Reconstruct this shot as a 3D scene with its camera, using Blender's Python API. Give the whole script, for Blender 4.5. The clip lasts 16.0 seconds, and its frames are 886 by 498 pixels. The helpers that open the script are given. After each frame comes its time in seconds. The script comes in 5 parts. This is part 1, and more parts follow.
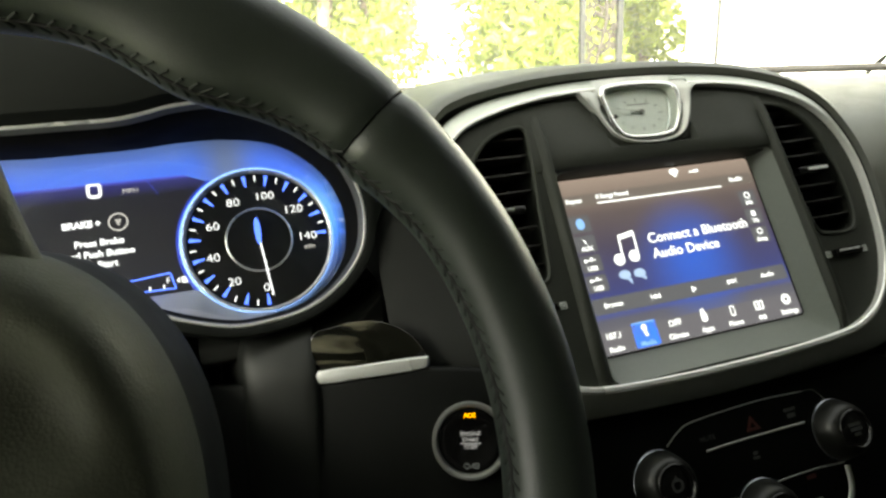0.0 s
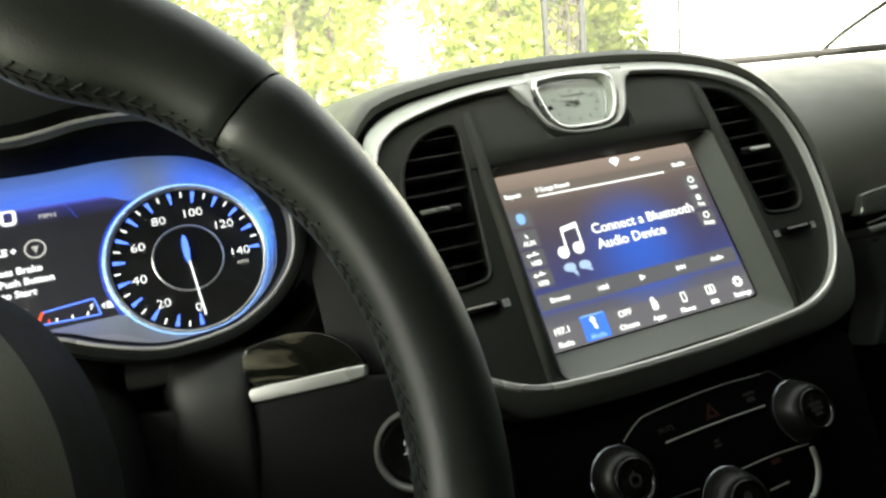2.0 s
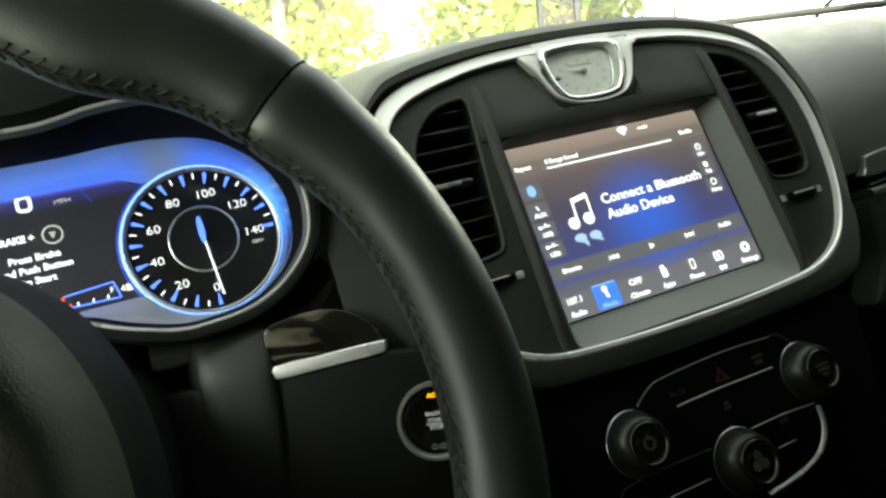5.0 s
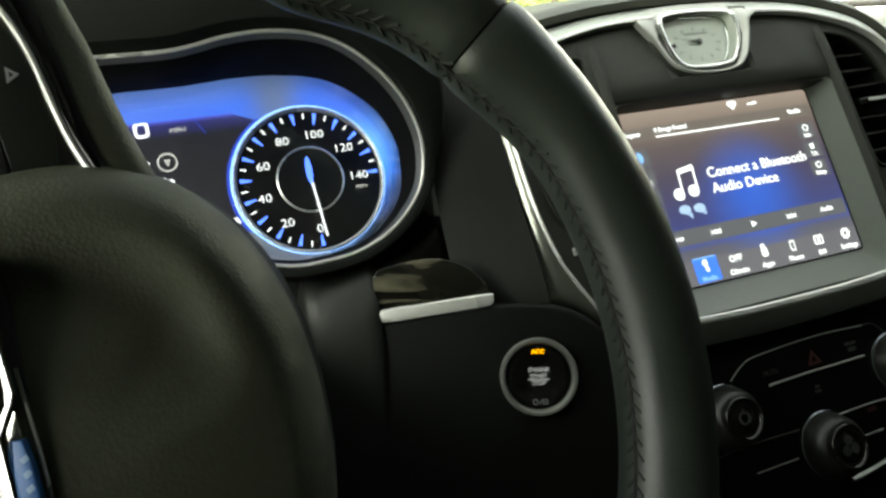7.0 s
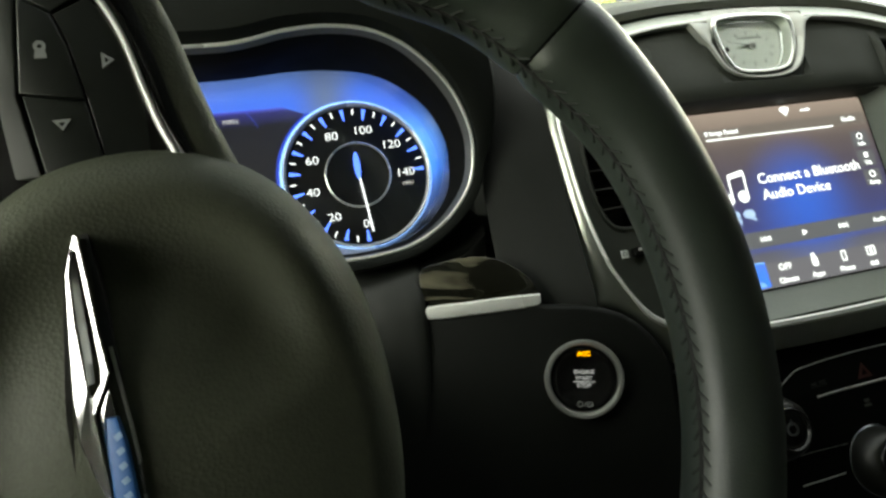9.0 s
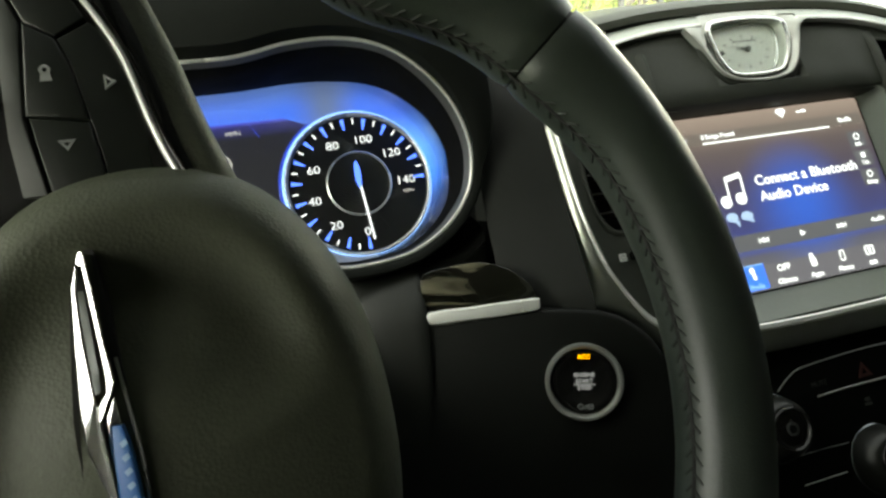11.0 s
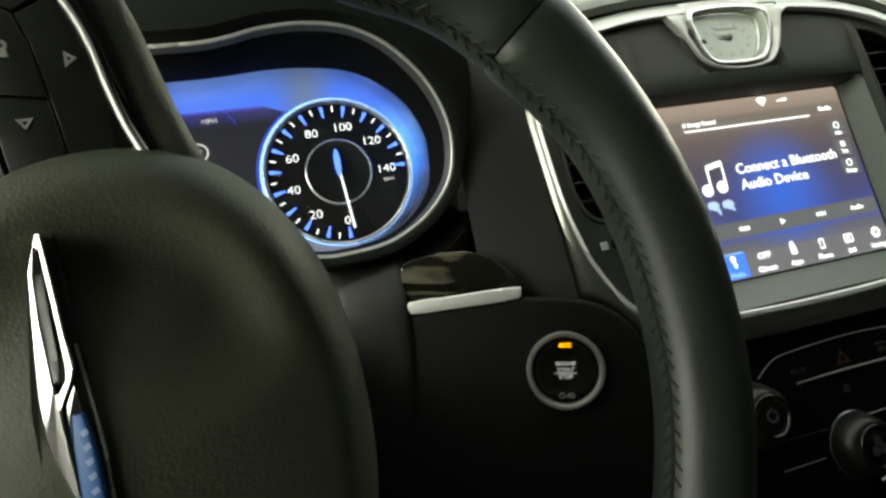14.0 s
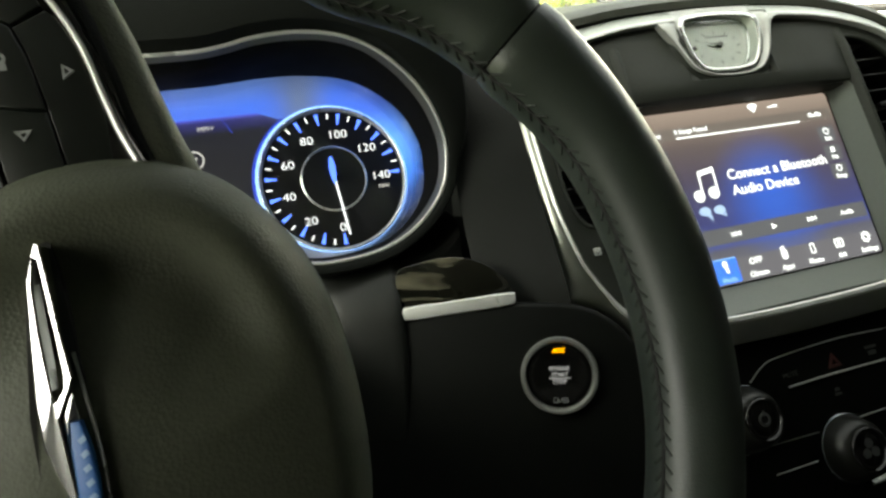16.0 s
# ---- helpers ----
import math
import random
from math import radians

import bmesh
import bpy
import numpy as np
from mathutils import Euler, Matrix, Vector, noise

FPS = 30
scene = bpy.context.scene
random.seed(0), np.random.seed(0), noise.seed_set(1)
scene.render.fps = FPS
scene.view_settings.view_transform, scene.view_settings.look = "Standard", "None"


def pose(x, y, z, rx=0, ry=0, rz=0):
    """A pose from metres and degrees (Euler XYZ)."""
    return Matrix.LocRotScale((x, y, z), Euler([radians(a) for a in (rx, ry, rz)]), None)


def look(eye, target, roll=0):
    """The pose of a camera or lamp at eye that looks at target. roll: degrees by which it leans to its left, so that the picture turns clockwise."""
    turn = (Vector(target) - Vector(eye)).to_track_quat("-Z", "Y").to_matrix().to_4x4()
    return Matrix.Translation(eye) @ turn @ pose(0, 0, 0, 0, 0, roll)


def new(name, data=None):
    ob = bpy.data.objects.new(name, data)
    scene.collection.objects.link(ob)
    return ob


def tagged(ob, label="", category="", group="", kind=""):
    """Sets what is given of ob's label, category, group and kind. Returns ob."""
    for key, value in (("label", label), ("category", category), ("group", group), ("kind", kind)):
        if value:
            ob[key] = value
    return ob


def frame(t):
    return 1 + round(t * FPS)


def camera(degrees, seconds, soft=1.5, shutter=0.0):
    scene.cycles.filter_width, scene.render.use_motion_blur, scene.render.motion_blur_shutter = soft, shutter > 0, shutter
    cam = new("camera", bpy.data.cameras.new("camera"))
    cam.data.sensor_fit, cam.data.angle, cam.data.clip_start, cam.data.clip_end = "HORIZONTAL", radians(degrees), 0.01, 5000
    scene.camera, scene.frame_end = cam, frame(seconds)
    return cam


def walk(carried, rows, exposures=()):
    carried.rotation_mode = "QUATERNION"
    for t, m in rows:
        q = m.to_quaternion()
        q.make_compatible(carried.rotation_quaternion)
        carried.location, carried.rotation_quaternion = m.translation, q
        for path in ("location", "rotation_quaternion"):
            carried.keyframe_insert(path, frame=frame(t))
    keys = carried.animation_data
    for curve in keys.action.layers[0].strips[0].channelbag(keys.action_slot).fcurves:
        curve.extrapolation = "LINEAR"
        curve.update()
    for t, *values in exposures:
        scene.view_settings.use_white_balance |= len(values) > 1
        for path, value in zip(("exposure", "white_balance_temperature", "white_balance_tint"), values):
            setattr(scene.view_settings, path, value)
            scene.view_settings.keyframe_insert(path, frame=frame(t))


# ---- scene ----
cam = camera(69.27, 16.0, soft=2.6)
# seconds, eye, turns (degrees)
ROWS = [
    (0.0, -0.3065, -0.3673, 1.149, 72.5, 2.92, -19.18),
    (0.5, -0.2807, -0.3673, 1.1382, 73.16, 5.37, -20.22),
    (1.0, -0.2902, -0.3588, 1.1326, 72.46, 3.63, -20.49),
    (1.5, -0.2772, -0.3669, 1.1312, 72.95, 5.95, -21.29),
    (2.0, -0.2746, -0.3681, 1.1299, 74.23, 6.43, -21.67),
    (2.5, -0.2705, -0.368, 1.1284, 73.73, 6.99, -22.06),
    (3.0, -0.271, -0.3674, 1.1269, 73.46, 6.95, -22.45),
    (5.5, -0.2994, -0.3671, 1.1406, 70.35, 7.75, -22.45),
    (6.0, -0.3157, -0.3646, 1.1418, 70.16, 6.16, -21.86),
    (6.5, -0.3205, -0.3653, 1.144, 70.09, 6.06, -21.39),
    (7.0, -0.342, -0.3493, 1.1363, 68.59, 3.78, -19.48),
    (7.5, -0.3483, -0.348, 1.1387, 68.47, 3.73, -18.63),
    (8.0, -0.3508, -0.3424, 1.1366, 67.51, 3.12, -17.87),
    (8.5, -0.3577, -0.3432, 1.1349, 68.36, 2.64, -17.09),
    (11.0, -0.3547, -0.3508, 1.1383, 69.24, 3.88, -16.81),
    (11.5, -0.3556, -0.349, 1.1373, 68.93, 3.57, -17.0),
    (12.0, -0.3546, -0.3476, 1.1374, 68.79, 3.61, -17.32),
    (12.5, -0.3544, -0.3468, 1.1368, 68.61, 3.48, -17.55),
    (13.0, -0.3541, -0.3478, 1.1358, 68.67, 3.45, -17.64),
    (13.5, -0.3515, -0.3501, 1.1358, 68.85, 3.6, -17.91),
    (14.0, -0.3513, -0.3488, 1.1341, 68.54, 3.55, -18.08),
    (14.5, -0.3545, -0.3476, 1.1346, 68.38, 3.09, -17.92),
    (15.0, -0.3559, -0.3473, 1.1358, 68.63, 3.04, -18.1),
    (15.5, -0.3515, -0.3513, 1.1365, 68.98, 3.67, -18.38),
    (16.0, -0.3509, -0.3517, 1.1361, 68.93, 3.62, -18.46),
]
walk(cam, [(t, pose(*p)) for t, *p in ROWS], exposures=[(0.0, 3.49, 7500, 4), (3.0, 3.48, 7150, 3), (5.5, 3.46, 7100, 0), (7.0, 3.50, 7150, 0), (8.5, 3.51, 7250, 0), (16.0, 3.52, 7350, 2)])

# ---- world, sun, exposure ----
world = bpy.data.worlds.new("sky")
scene.world = world
world.use_nodes = True
wn = world.node_tree
sky = wn.nodes.new("ShaderNodeTexSky")
sky.sky_type, sky.sun_disc = "NISHITA", False
SUN_ELEV, SUN_AZ = radians(36), radians(188)
sky.dust_density, sky.air_density, sky.ozone_density = 6.0, 0.55, 0.4
sky.sun_elevation, sky.sun_rotation = SUN_ELEV, SUN_AZ
wn.nodes["Background"].inputs["Strength"].default_value = 0.13
haze = wn.nodes.new("ShaderNodeHueSaturation")
haze.inputs["Saturation"].default_value = 0.32
wn.links.new(sky.outputs[0], haze.inputs["Color"])
wn.links.new(haze.outputs[0], wn.nodes["Background"].inputs[0])
sun = new("sun", bpy.data.lights.new("sun", "SUN"))
sun.data.energy, sun.data.angle, sun.data.color = 3.2, radians(0.53), (1.0, 0.95, 0.86)
sun_way = Vector((math.sin(SUN_AZ) * math.cos(SUN_ELEV), math.cos(SUN_AZ) * math.cos(SUN_ELEV), math.sin(SUN_ELEV)))
sun.matrix_world = look(sun_way * 30, (0, 0, 0))
# added area lamp in the driver's window opening, boosting the skylight from the left
window_fill = new("window_fill_light", bpy.data.lights.new("window_fill_light", "AREA"))
window_fill.data.shape, window_fill.data.size, window_fill.data.size_y = "RECTANGLE", 0.50, 0.22
window_fill.data.energy, window_fill.data.color = 0.31, (0.97, 1.0, 0.92)
window_fill.matrix_world = look((-0.735, -0.10, 1.22), (-0.35, -0.20, 1.08))


# ---- materials ----
def mat(name, color, rough=0.5, metal=0.0, vary=0.12, scale=30.0, bump=0.0, bump_scale=900.0, coat=0.0, spec=0.5, wear=0.0, stretch=None):
    """A principled material: two scales of colour variation, and fine relief. scale: per metre."""
    m = bpy.data.materials.new(name)
    m.use_nodes = True
    nt = m.node_tree
    b = nt.nodes["Principled BSDF"]
    tc = nt.nodes.new("ShaderNodeTexCoord")
    coarse, fine = nt.nodes.new("ShaderNodeTexNoise"), nt.nodes.new("ShaderNodeTexNoise")
    coarse.inputs["Scale"].default_value, fine.inputs["Scale"].default_value = scale, scale * 14
    coarse.inputs["Detail"].default_value = fine.inputs["Detail"].default_value = 3
    add = nt.nodes.new("ShaderNodeMath")
    add.operation = "ADD"
    place = tc.outputs["Object"]
    if stretch:
        mp = nt.nodes.new("ShaderNodeMapping")
        mp.inputs["Scale"].default_value = stretch
        nt.links.new(place, mp.inputs["Vector"])
        place = mp.outputs[0]
    for k, n in enumerate((coarse, fine)):
        nt.links.new(place, n.inputs["Vector"])
        nt.links.new(n.outputs["Fac"], add.inputs[k])
    ramp = nt.nodes.new("ShaderNodeMapRange")
    ramp.inputs["From Min"].default_value, ramp.inputs["From Max"].default_value = 0.6, 1.4
    ramp.inputs["To Min"].default_value, ramp.inputs["To Max"].default_value = 1 - vary, 1 + vary
    nt.links.new(add.outputs[0], ramp.inputs["Value"])
    mul = nt.nodes.new("ShaderNodeVectorMath")
    mul.operation = "SCALE"
    mul.inputs[0].default_value = color
    nt.links.new(ramp.outputs[0], mul.inputs["Scale"])
    nt.links.new(mul.outputs[0], b.inputs["Base Color"])
    rr = nt.nodes.new("ShaderNodeMapRange")
    rr.inputs["From Min"].default_value, rr.inputs["From Max"].default_value = 0.35, 0.65
    rr.inputs["To Min"].default_value, rr.inputs["To Max"].default_value = max(0.02, rough - 0.06 - wear), min(1, rough + 0.06)
    nt.links.new(coarse.outputs["Fac"], rr.inputs["Value"])
    nt.links.new(rr.outputs[0], b.inputs["Roughness"])
    b.inputs["Metallic"].default_value = metal
    b.inputs["Coat Weight"].default_value = coat
    b.inputs["Coat Roughness"].default_value = 0.04
    b.inputs["Specular IOR Level"].default_value = spec
    if bump:
        v = nt.nodes.new("ShaderNodeTexVoronoi")
        v.inputs["Scale"].default_value = bump_scale
        nt.links.new(tc.outputs["Object"], v.inputs["Vector"])
        bp = nt.nodes.new("ShaderNodeBump")
        bp.inputs["Strength"].default_value, bp.inputs["Distance"].default_value = bump, 0.0006
        nt.links.new(v.outputs["Distance"], bp.inputs["Height"])
        nt.links.new(bp.outputs[0], b.inputs["Normal"])
    return m


LAMP = 0.5  # the displays against the daylight


def glow(name, color, strength, base=(0.01, 0.01, 0.012)):
    m = bpy.data.materials.new(name)
    m.use_nodes = True
    b = m.node_tree.nodes["Principled BSDF"]
    b.inputs["Base Color"].default_value = (*base, 1)
    b.inputs["Roughness"].default_value = 0.3
    b.inputs["Emission Color"].default_value = (*color, 1)
    b.inputs["Emission Strength"].default_value = strength * LAMP
    return m


def glow_field(name, stops, strength, axis="Y", lo=-0.06, hi=0.06, spot=None, squash=(1, 1, 1), base=(0.01, 0.01, 0.012)):
    """A lit panel whose colour runs along one axis of the object, with a soft brighter spot (x, y, radius, colour)."""
    m = glow(name, (0, 0, 0), strength, base)
    nt = m.node_tree
    b = nt.nodes["Principled BSDF"]
    tc, sep = nt.nodes.new("ShaderNodeTexCoord"), nt.nodes.new("ShaderNodeSeparateXYZ")
    nt.links.new(tc.outputs["Object"], sep.inputs[0])
    rng = nt.nodes.new("ShaderNodeMapRange")
    rng.inputs["From Min"].default_value, rng.inputs["From Max"].default_value = lo, hi
    nt.links.new(sep.outputs[axis], rng.inputs["Value"])
    ramp = nt.nodes.new("ShaderNodeValToRGB")
    while len(ramp.color_ramp.elements) < len(stops):
        ramp.color_ramp.elements.new(0.5)
    for e, (p, c) in zip(ramp.color_ramp.elements, stops):
        e.position, e.color = p, (*c, 1)
    nt.links.new(rng.outputs[0], ramp.inputs[0])
    out = ramp.outputs[0]
    if spot:
        x, y, r, c = spot
        d = nt.nodes.new("ShaderNodeVectorMath")
        d.operation = "DISTANCE"
        d.inputs[1].default_value = (x * squash[0], y * squash[1], 0)
        shrink = nt.nodes.new("ShaderNodeVectorMath")
        shrink.operation = "MULTIPLY"
        shrink.inputs[1].default_value = squash
        nt.links.new(tc.outputs["Object"], shrink.inputs[0])
        nt.links.new(shrink.outputs[0], d.inputs[0])
        fall = nt.nodes.new("ShaderNodeMapRange")
        fall.interpolation_type = "SMOOTHSTEP"
        fall.inputs["From Min"].default_value, fall.inputs["From Max"].default_value = r, 0
        nt.links.new(d.outputs["Value"], fall.inputs["Value"])
        mix = nt.nodes.new("ShaderNodeMix")
        mix.data_type = "RGBA"
        mix.inputs["B"].default_value = (*c, 1)
        for s in mix.inputs:
            if s.name == "A" and s.type == "RGBA":
                nt.links.new(out, s)
            if s.name == "B" and s.type == "RGBA":
                s.default_value = (*c, 1)
        nt.links.new(fall.outputs[0], mix.inputs[0])
        out = [o for o in mix.outputs if o.type == "RGBA"][0]
    nt.links.new(out, b.inputs["Emission Color"])
    return m


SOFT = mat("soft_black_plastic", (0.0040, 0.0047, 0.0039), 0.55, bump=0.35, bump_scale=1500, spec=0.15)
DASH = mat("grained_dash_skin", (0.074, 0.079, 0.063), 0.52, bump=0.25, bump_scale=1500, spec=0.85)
PANEL = mat("smooth_grey_black_plastic", (0.0245, 0.0275, 0.0215), 0.58, spec=0.28)
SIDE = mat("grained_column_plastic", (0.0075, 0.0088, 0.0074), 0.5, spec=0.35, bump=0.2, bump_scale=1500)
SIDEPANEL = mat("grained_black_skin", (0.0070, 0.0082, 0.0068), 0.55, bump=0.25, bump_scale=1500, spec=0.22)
SLATS = mat("vent_slat_plastic", (0.030, 0.029, 0.026), 0.45, spec=0.3)
DARK = mat("dark_recess_plastic", (0.0048, 0.006, 0.0050), 0.65, spec=0.14)
VISORBLACK = mat("flocked_black", (0.0035, 0.0036, 0.0034), 0.8, spec=0.08)
PIANO = mat("gloss_black_panel", (0.006, 0.006, 0.006), 0.18, vary=0.05, spec=0.35)
PANELBLACK = mat("satin_black_panel", (0.0032, 0.0036, 0.0032), 0.36, vary=0.05, spec=0.06)
LIPGREY = mat("dark_satin_metal", (0.10, 0.104, 0.104), 0.35, metal=0.5, vary=0.03)
FRAMEGREY = mat("grey_gauge_frame", (0.46, 0.47, 0.48), 0.40, metal=0.15, vary=0.03)
RECESSLIT = mat("window_lit_recess_plastic", (0.175, 0.192, 0.172), 0.42, vary=0.06)
DIAL = mat("matte_dial_black", (0.006, 0.006, 0.007), 0.5, vary=0.02, spec=0.3)
LEATHER = mat("black_leather", (0.0255, 0.0335, 0.0270), 0.42, bump=0.11, bump_scale=1500, vary=0.12, spec=0.8)
HUBSKIN = mat("hub_vinyl", (0.047, 0.052, 0.035), 0.58, spec=0.22, bump=0.26, bump_scale=900)
SEAMED = mat("dark_seam", (0.006, 0.006, 0.006), 0.8)
THREAD = mat("black_thread", (0.020, 0.024, 0.021), 0.75, vary=0.3, scale=200)
SATIN = mat("satin_silver_paint", (0.50, 0.51, 0.48), 0.42, metal=0.35, vary=0.02, scale=8)
BEZEL = mat("polished_bezel", (0.66, 0.67, 0.65), 0.2, metal=0.85, vary=0.02, scale=8)
FRAMESATIN = mat("satin_silver_frame", (0.41, 0.43, 0.385), 0.36, metal=0.95, vary=0.02, scale=8)
CHROME = mat("chrome", (0.82, 0.82, 0.82), 0.12, metal=1.0, vary=0.02, scale=8)
BRIGHT = mat("brushed_silver", (0.78, 0.79, 0.76), 0.30, metal=0.5, vary=0.02, scale=8)
LIPCHROME = mat("grey_chrome", (0.20, 0.22, 0.24), 0.22, metal=0.9, vary=0.03)
RINGGREY = mat("satin_button_metal", (0.31, 0.32, 0.30), 0.36, metal=0.6, vary=0.03)
LINEGREY = mat("smoked_silver", (0.24, 0.25, 0.23), 0.3, metal=0.6, vary=0.03)
PADKEY = mat("pad_key_plastic", (0.0085, 0.0105, 0.0088), 0.42, spec=0.35)
KNOBSKIN = mat("knob_rubber", (0.0085, 0.0092, 0.0078), 0.40, spec=0.35)
WOOD = mat("gloss_dark_wood", (0.05, 0.045, 0.03), 0.12, vary=0.9, scale=9, coat=1.0, stretch=(0.6, 7.0, 1.0))
wood_nodes = WOOD.node_tree
grain, spread = wood_nodes.nodes.new("ShaderNodeTexNoise"), wood_nodes.nodes.new("ShaderNodeMapping")
spread.inputs["Scale"].default_value, spread.inputs["Rotation"].default_value = (8, 60, 1), (0, 0, radians(-14))
grain.inputs["Scale"].default_value, grain.inputs["Detail"].default_value, grain.inputs["Distortion"].default_value = 1.3, 4, 0.6
streak = wood_nodes.nodes.new("ShaderNodeValToRGB")
streak.color_ramp.elements[0].position, streak.color_ramp.elements[0].color = 0.50, (0.006, 0.006, 0.004, 1)
streak.color_ramp.elements[1].position, streak.color_ramp.elements[1].color = 0.70, (0.22, 0.205, 0.145, 1)
wood_place = wood_nodes.nodes.new("ShaderNodeTexCoord")
wood_nodes.links.new(wood_place.outputs["Object"], spread.inputs["Vector"])
wood_nodes.links.new(spread.outputs[0], grain.inputs["Vector"])
wood_nodes.links.new(grain.outputs["Fac"], streak.inputs[0])
wood_nodes.links.new(streak.outputs[0], wood_nodes.nodes["Principled BSDF"].inputs["Base Color"])
CLOCKFACE = mat("clock_face_silver", (0.70, 0.73, 0.67), 0.45, vary=0.04)
CLOCKRING = mat("pale_clock_ring", (0.34, 0.37, 0.32), 0.35, metal=0.2, vary=0.04)
INK = mat("dark_ink", (0.05, 0.05, 0.05), 0.6)
LABELGREY = mat("grey_print", (0.22, 0.23, 0.23), 0.5)
CLOCKINK = mat("grey_clock_print", (0.22, 0.23, 0.21), 0.5)
DIMPRINT = mat("dim_grey_print", (0.034, 0.036, 0.035), 0.5)
MARK = mat("pale_vent_print", (0.60, 0.62, 0.60), 0.5)
REDPRINT = mat("dim_red_print", (0.035, 0.006, 0.004), 0.5)
BADGEBLUE = mat("blue_enamel", (0.02, 0.09, 0.26), 0.42, spec=0.3)
BADGEPALE = mat("pale_blue_enamel", (0.12, 0.22, 0.38), 0.4)
CABIN = mat("dark_cabin_trim", (0.025, 0.025, 0.024), 0.7)
LINER = mat("grey_headliner", (0.10, 0.10, 0.095), 0.9, bump=0.3)
IRON = mat("painted_iron", (0.012, 0.013, 0.014), 0.6, spec=0.2, vary=0.2)
RUST = mat("weathered_iron_leaf", (0.018, 0.015, 0.011), 0.7, spec=0.2, vary=0.3)
SIDING = mat("white_painted_boards", (0.80, 0.80, 0.78), 0.5, vary=0.04, scale=3)
GRASS = mat("lawn_soil", (0.09, 0.13, 0.03), 0.9, vary=0.5, scale=4)
DRIVE = mat("concrete_drive", (0.36, 0.35, 0.33), 0.85, vary=0.2, scale=3)
BARK = mat("bark", (0.16, 0.12, 0.08), 0.9, vary=0.4, scale=20)
W_LIT = glow("white_lit_print", (0.86, 0.90, 1.0), 0.37)
UI_WHITE = glow("screen_white", (0.90, 0.94, 1.0), 0.44)
UI_DIM = glow("screen_grey_white", (0.75, 0.74, 0.76), 0.2)
B_LIT = glow("blue_lit_print", (0.07, 0.17, 1.0), 0.6)
EDGE = glow("blue_edge_light", (0.05, 0.09, 1.0), 0.45)
HALO = glow("pale_blue_halo", (0.22, 0.42, 1.0), 0.5)
DIMHALO = glow("dim_blue_halo", (0.03, 0.08, 0.8), 0.2)
LABELLIT = glow("dim_grey_lit_print", (0.62, 0.64, 0.68), 0.15)
UI_BLUE = glow("screen_blue", (0.03, 0.16, 0.85), 0.4)
UI_CYAN = glow("screen_light_blue", (0.25, 0.5, 1.0), 0.3)
UI_PALE = glow("screen_pale_blue", (0.45, 0.62, 0.95), 0.26)
AMBER = glow("amber_lit", (1.0, 0.42, 0.0), 0.42)
RED_LIT = glow("red_lit", (1.0, 0.12, 0.05), 0.3)
UI_BTN = glow("screen_button_grey", (0.105, 0.108, 0.125), 0.30)
UI_BAR = glow("screen_bar", (0.125, 0.122, 0.145), 0.32)
UI_TOP = glow("screen_top_bar", (0.135, 0.115, 0.108), 0.32)


def leaf_material(name, a, b):
    m = bpy.data.materials.new(name)
    m.use_nodes = True
    nt = m.node_tree
    p = nt.nodes["Principled BSDF"]
    geo, ramp = nt.nodes.new("ShaderNodeNewGeometry"), nt.nodes.new("ShaderNodeValToRGB")
    ramp.color_ramp.elements[0].color, ramp.color_ramp.elements[1].color = (*a, 1), (*b, 1)
    nt.links.new(geo.outputs["Random Per Island"], ramp.inputs[0])
    nt.links.new(ramp.outputs[0], p.inputs["Base Color"])
    p.inputs["Roughness"].default_value = 0.5
    tr, mix = nt.nodes.new("ShaderNodeBsdfTranslucent"), nt.nodes.new("ShaderNodeMixShader")
    mix.inputs[0].default_value = 0.6
    nt.links.new(ramp.outputs[0], tr.inputs[0])
    nt.links.new(p.outputs[0], mix.inputs[1])
    nt.links.new(tr.outputs[0], mix.inputs[2])
    nt.links.new(mix.outputs[0], nt.nodes["Material Output"].inputs[0])
    return m


LEAF = leaf_material("leaves", (0.16, 0.22, 0.025), (0.48, 0.54, 0.09))


def glass_material(name, tint=(1, 1, 1), rough=0.0, gloss=0.06, veil=0.0):
    m = bpy.data.materials.new(name)
    m.use_nodes = True
    nt = m.node_tree
    g, t, mix = nt.nodes.new("ShaderNodeBsdfGlossy"), nt.nodes.new("ShaderNodeBsdfTransparent"), nt.nodes.new("ShaderNodeMixShader")
    g.inputs["Roughness"].default_value = rough
    t.inputs[0].default_value = (*tint, 1)
    mix.inputs[0].default_value = gloss
    nt.links.new(t.outputs[0], mix.inputs[1])
    nt.links.new(g.outputs[0], mix.inputs[2])
    out = mix.outputs[0]
    # pale translucent film, added for the veil of glare over the windscreen
    if veil:
        film, over = nt.nodes.new("ShaderNodeBsdfTranslucent"), nt.nodes.new("ShaderNodeMixShader")
        film.inputs[0].default_value, over.inputs[0].default_value = (0.9, 0.9, 0.86, 1), veil
        nt.links.new(out, over.inputs[1])
        nt.links.new(film.outputs[0], over.inputs[2])
        out = over.outputs[0]
    nt.links.new(out, nt.nodes["Material Output"].inputs[0])
    return m


LENS = glass_material("clear_lens", (0.97, 0.98, 0.98), 0.02, 0.045)
PANE = glass_material("windscreen_glass", (0.93, 0.97, 0.94), 0.0, 0.03, veil=0.06)


# ---- builders ----
def thing(name, m, label, category, group="", kind=""):
    ob = new(name)
    ob.empty_display_size = 0.02
    ob.matrix_world = m
    return tagged(ob, label, category, group, kind)


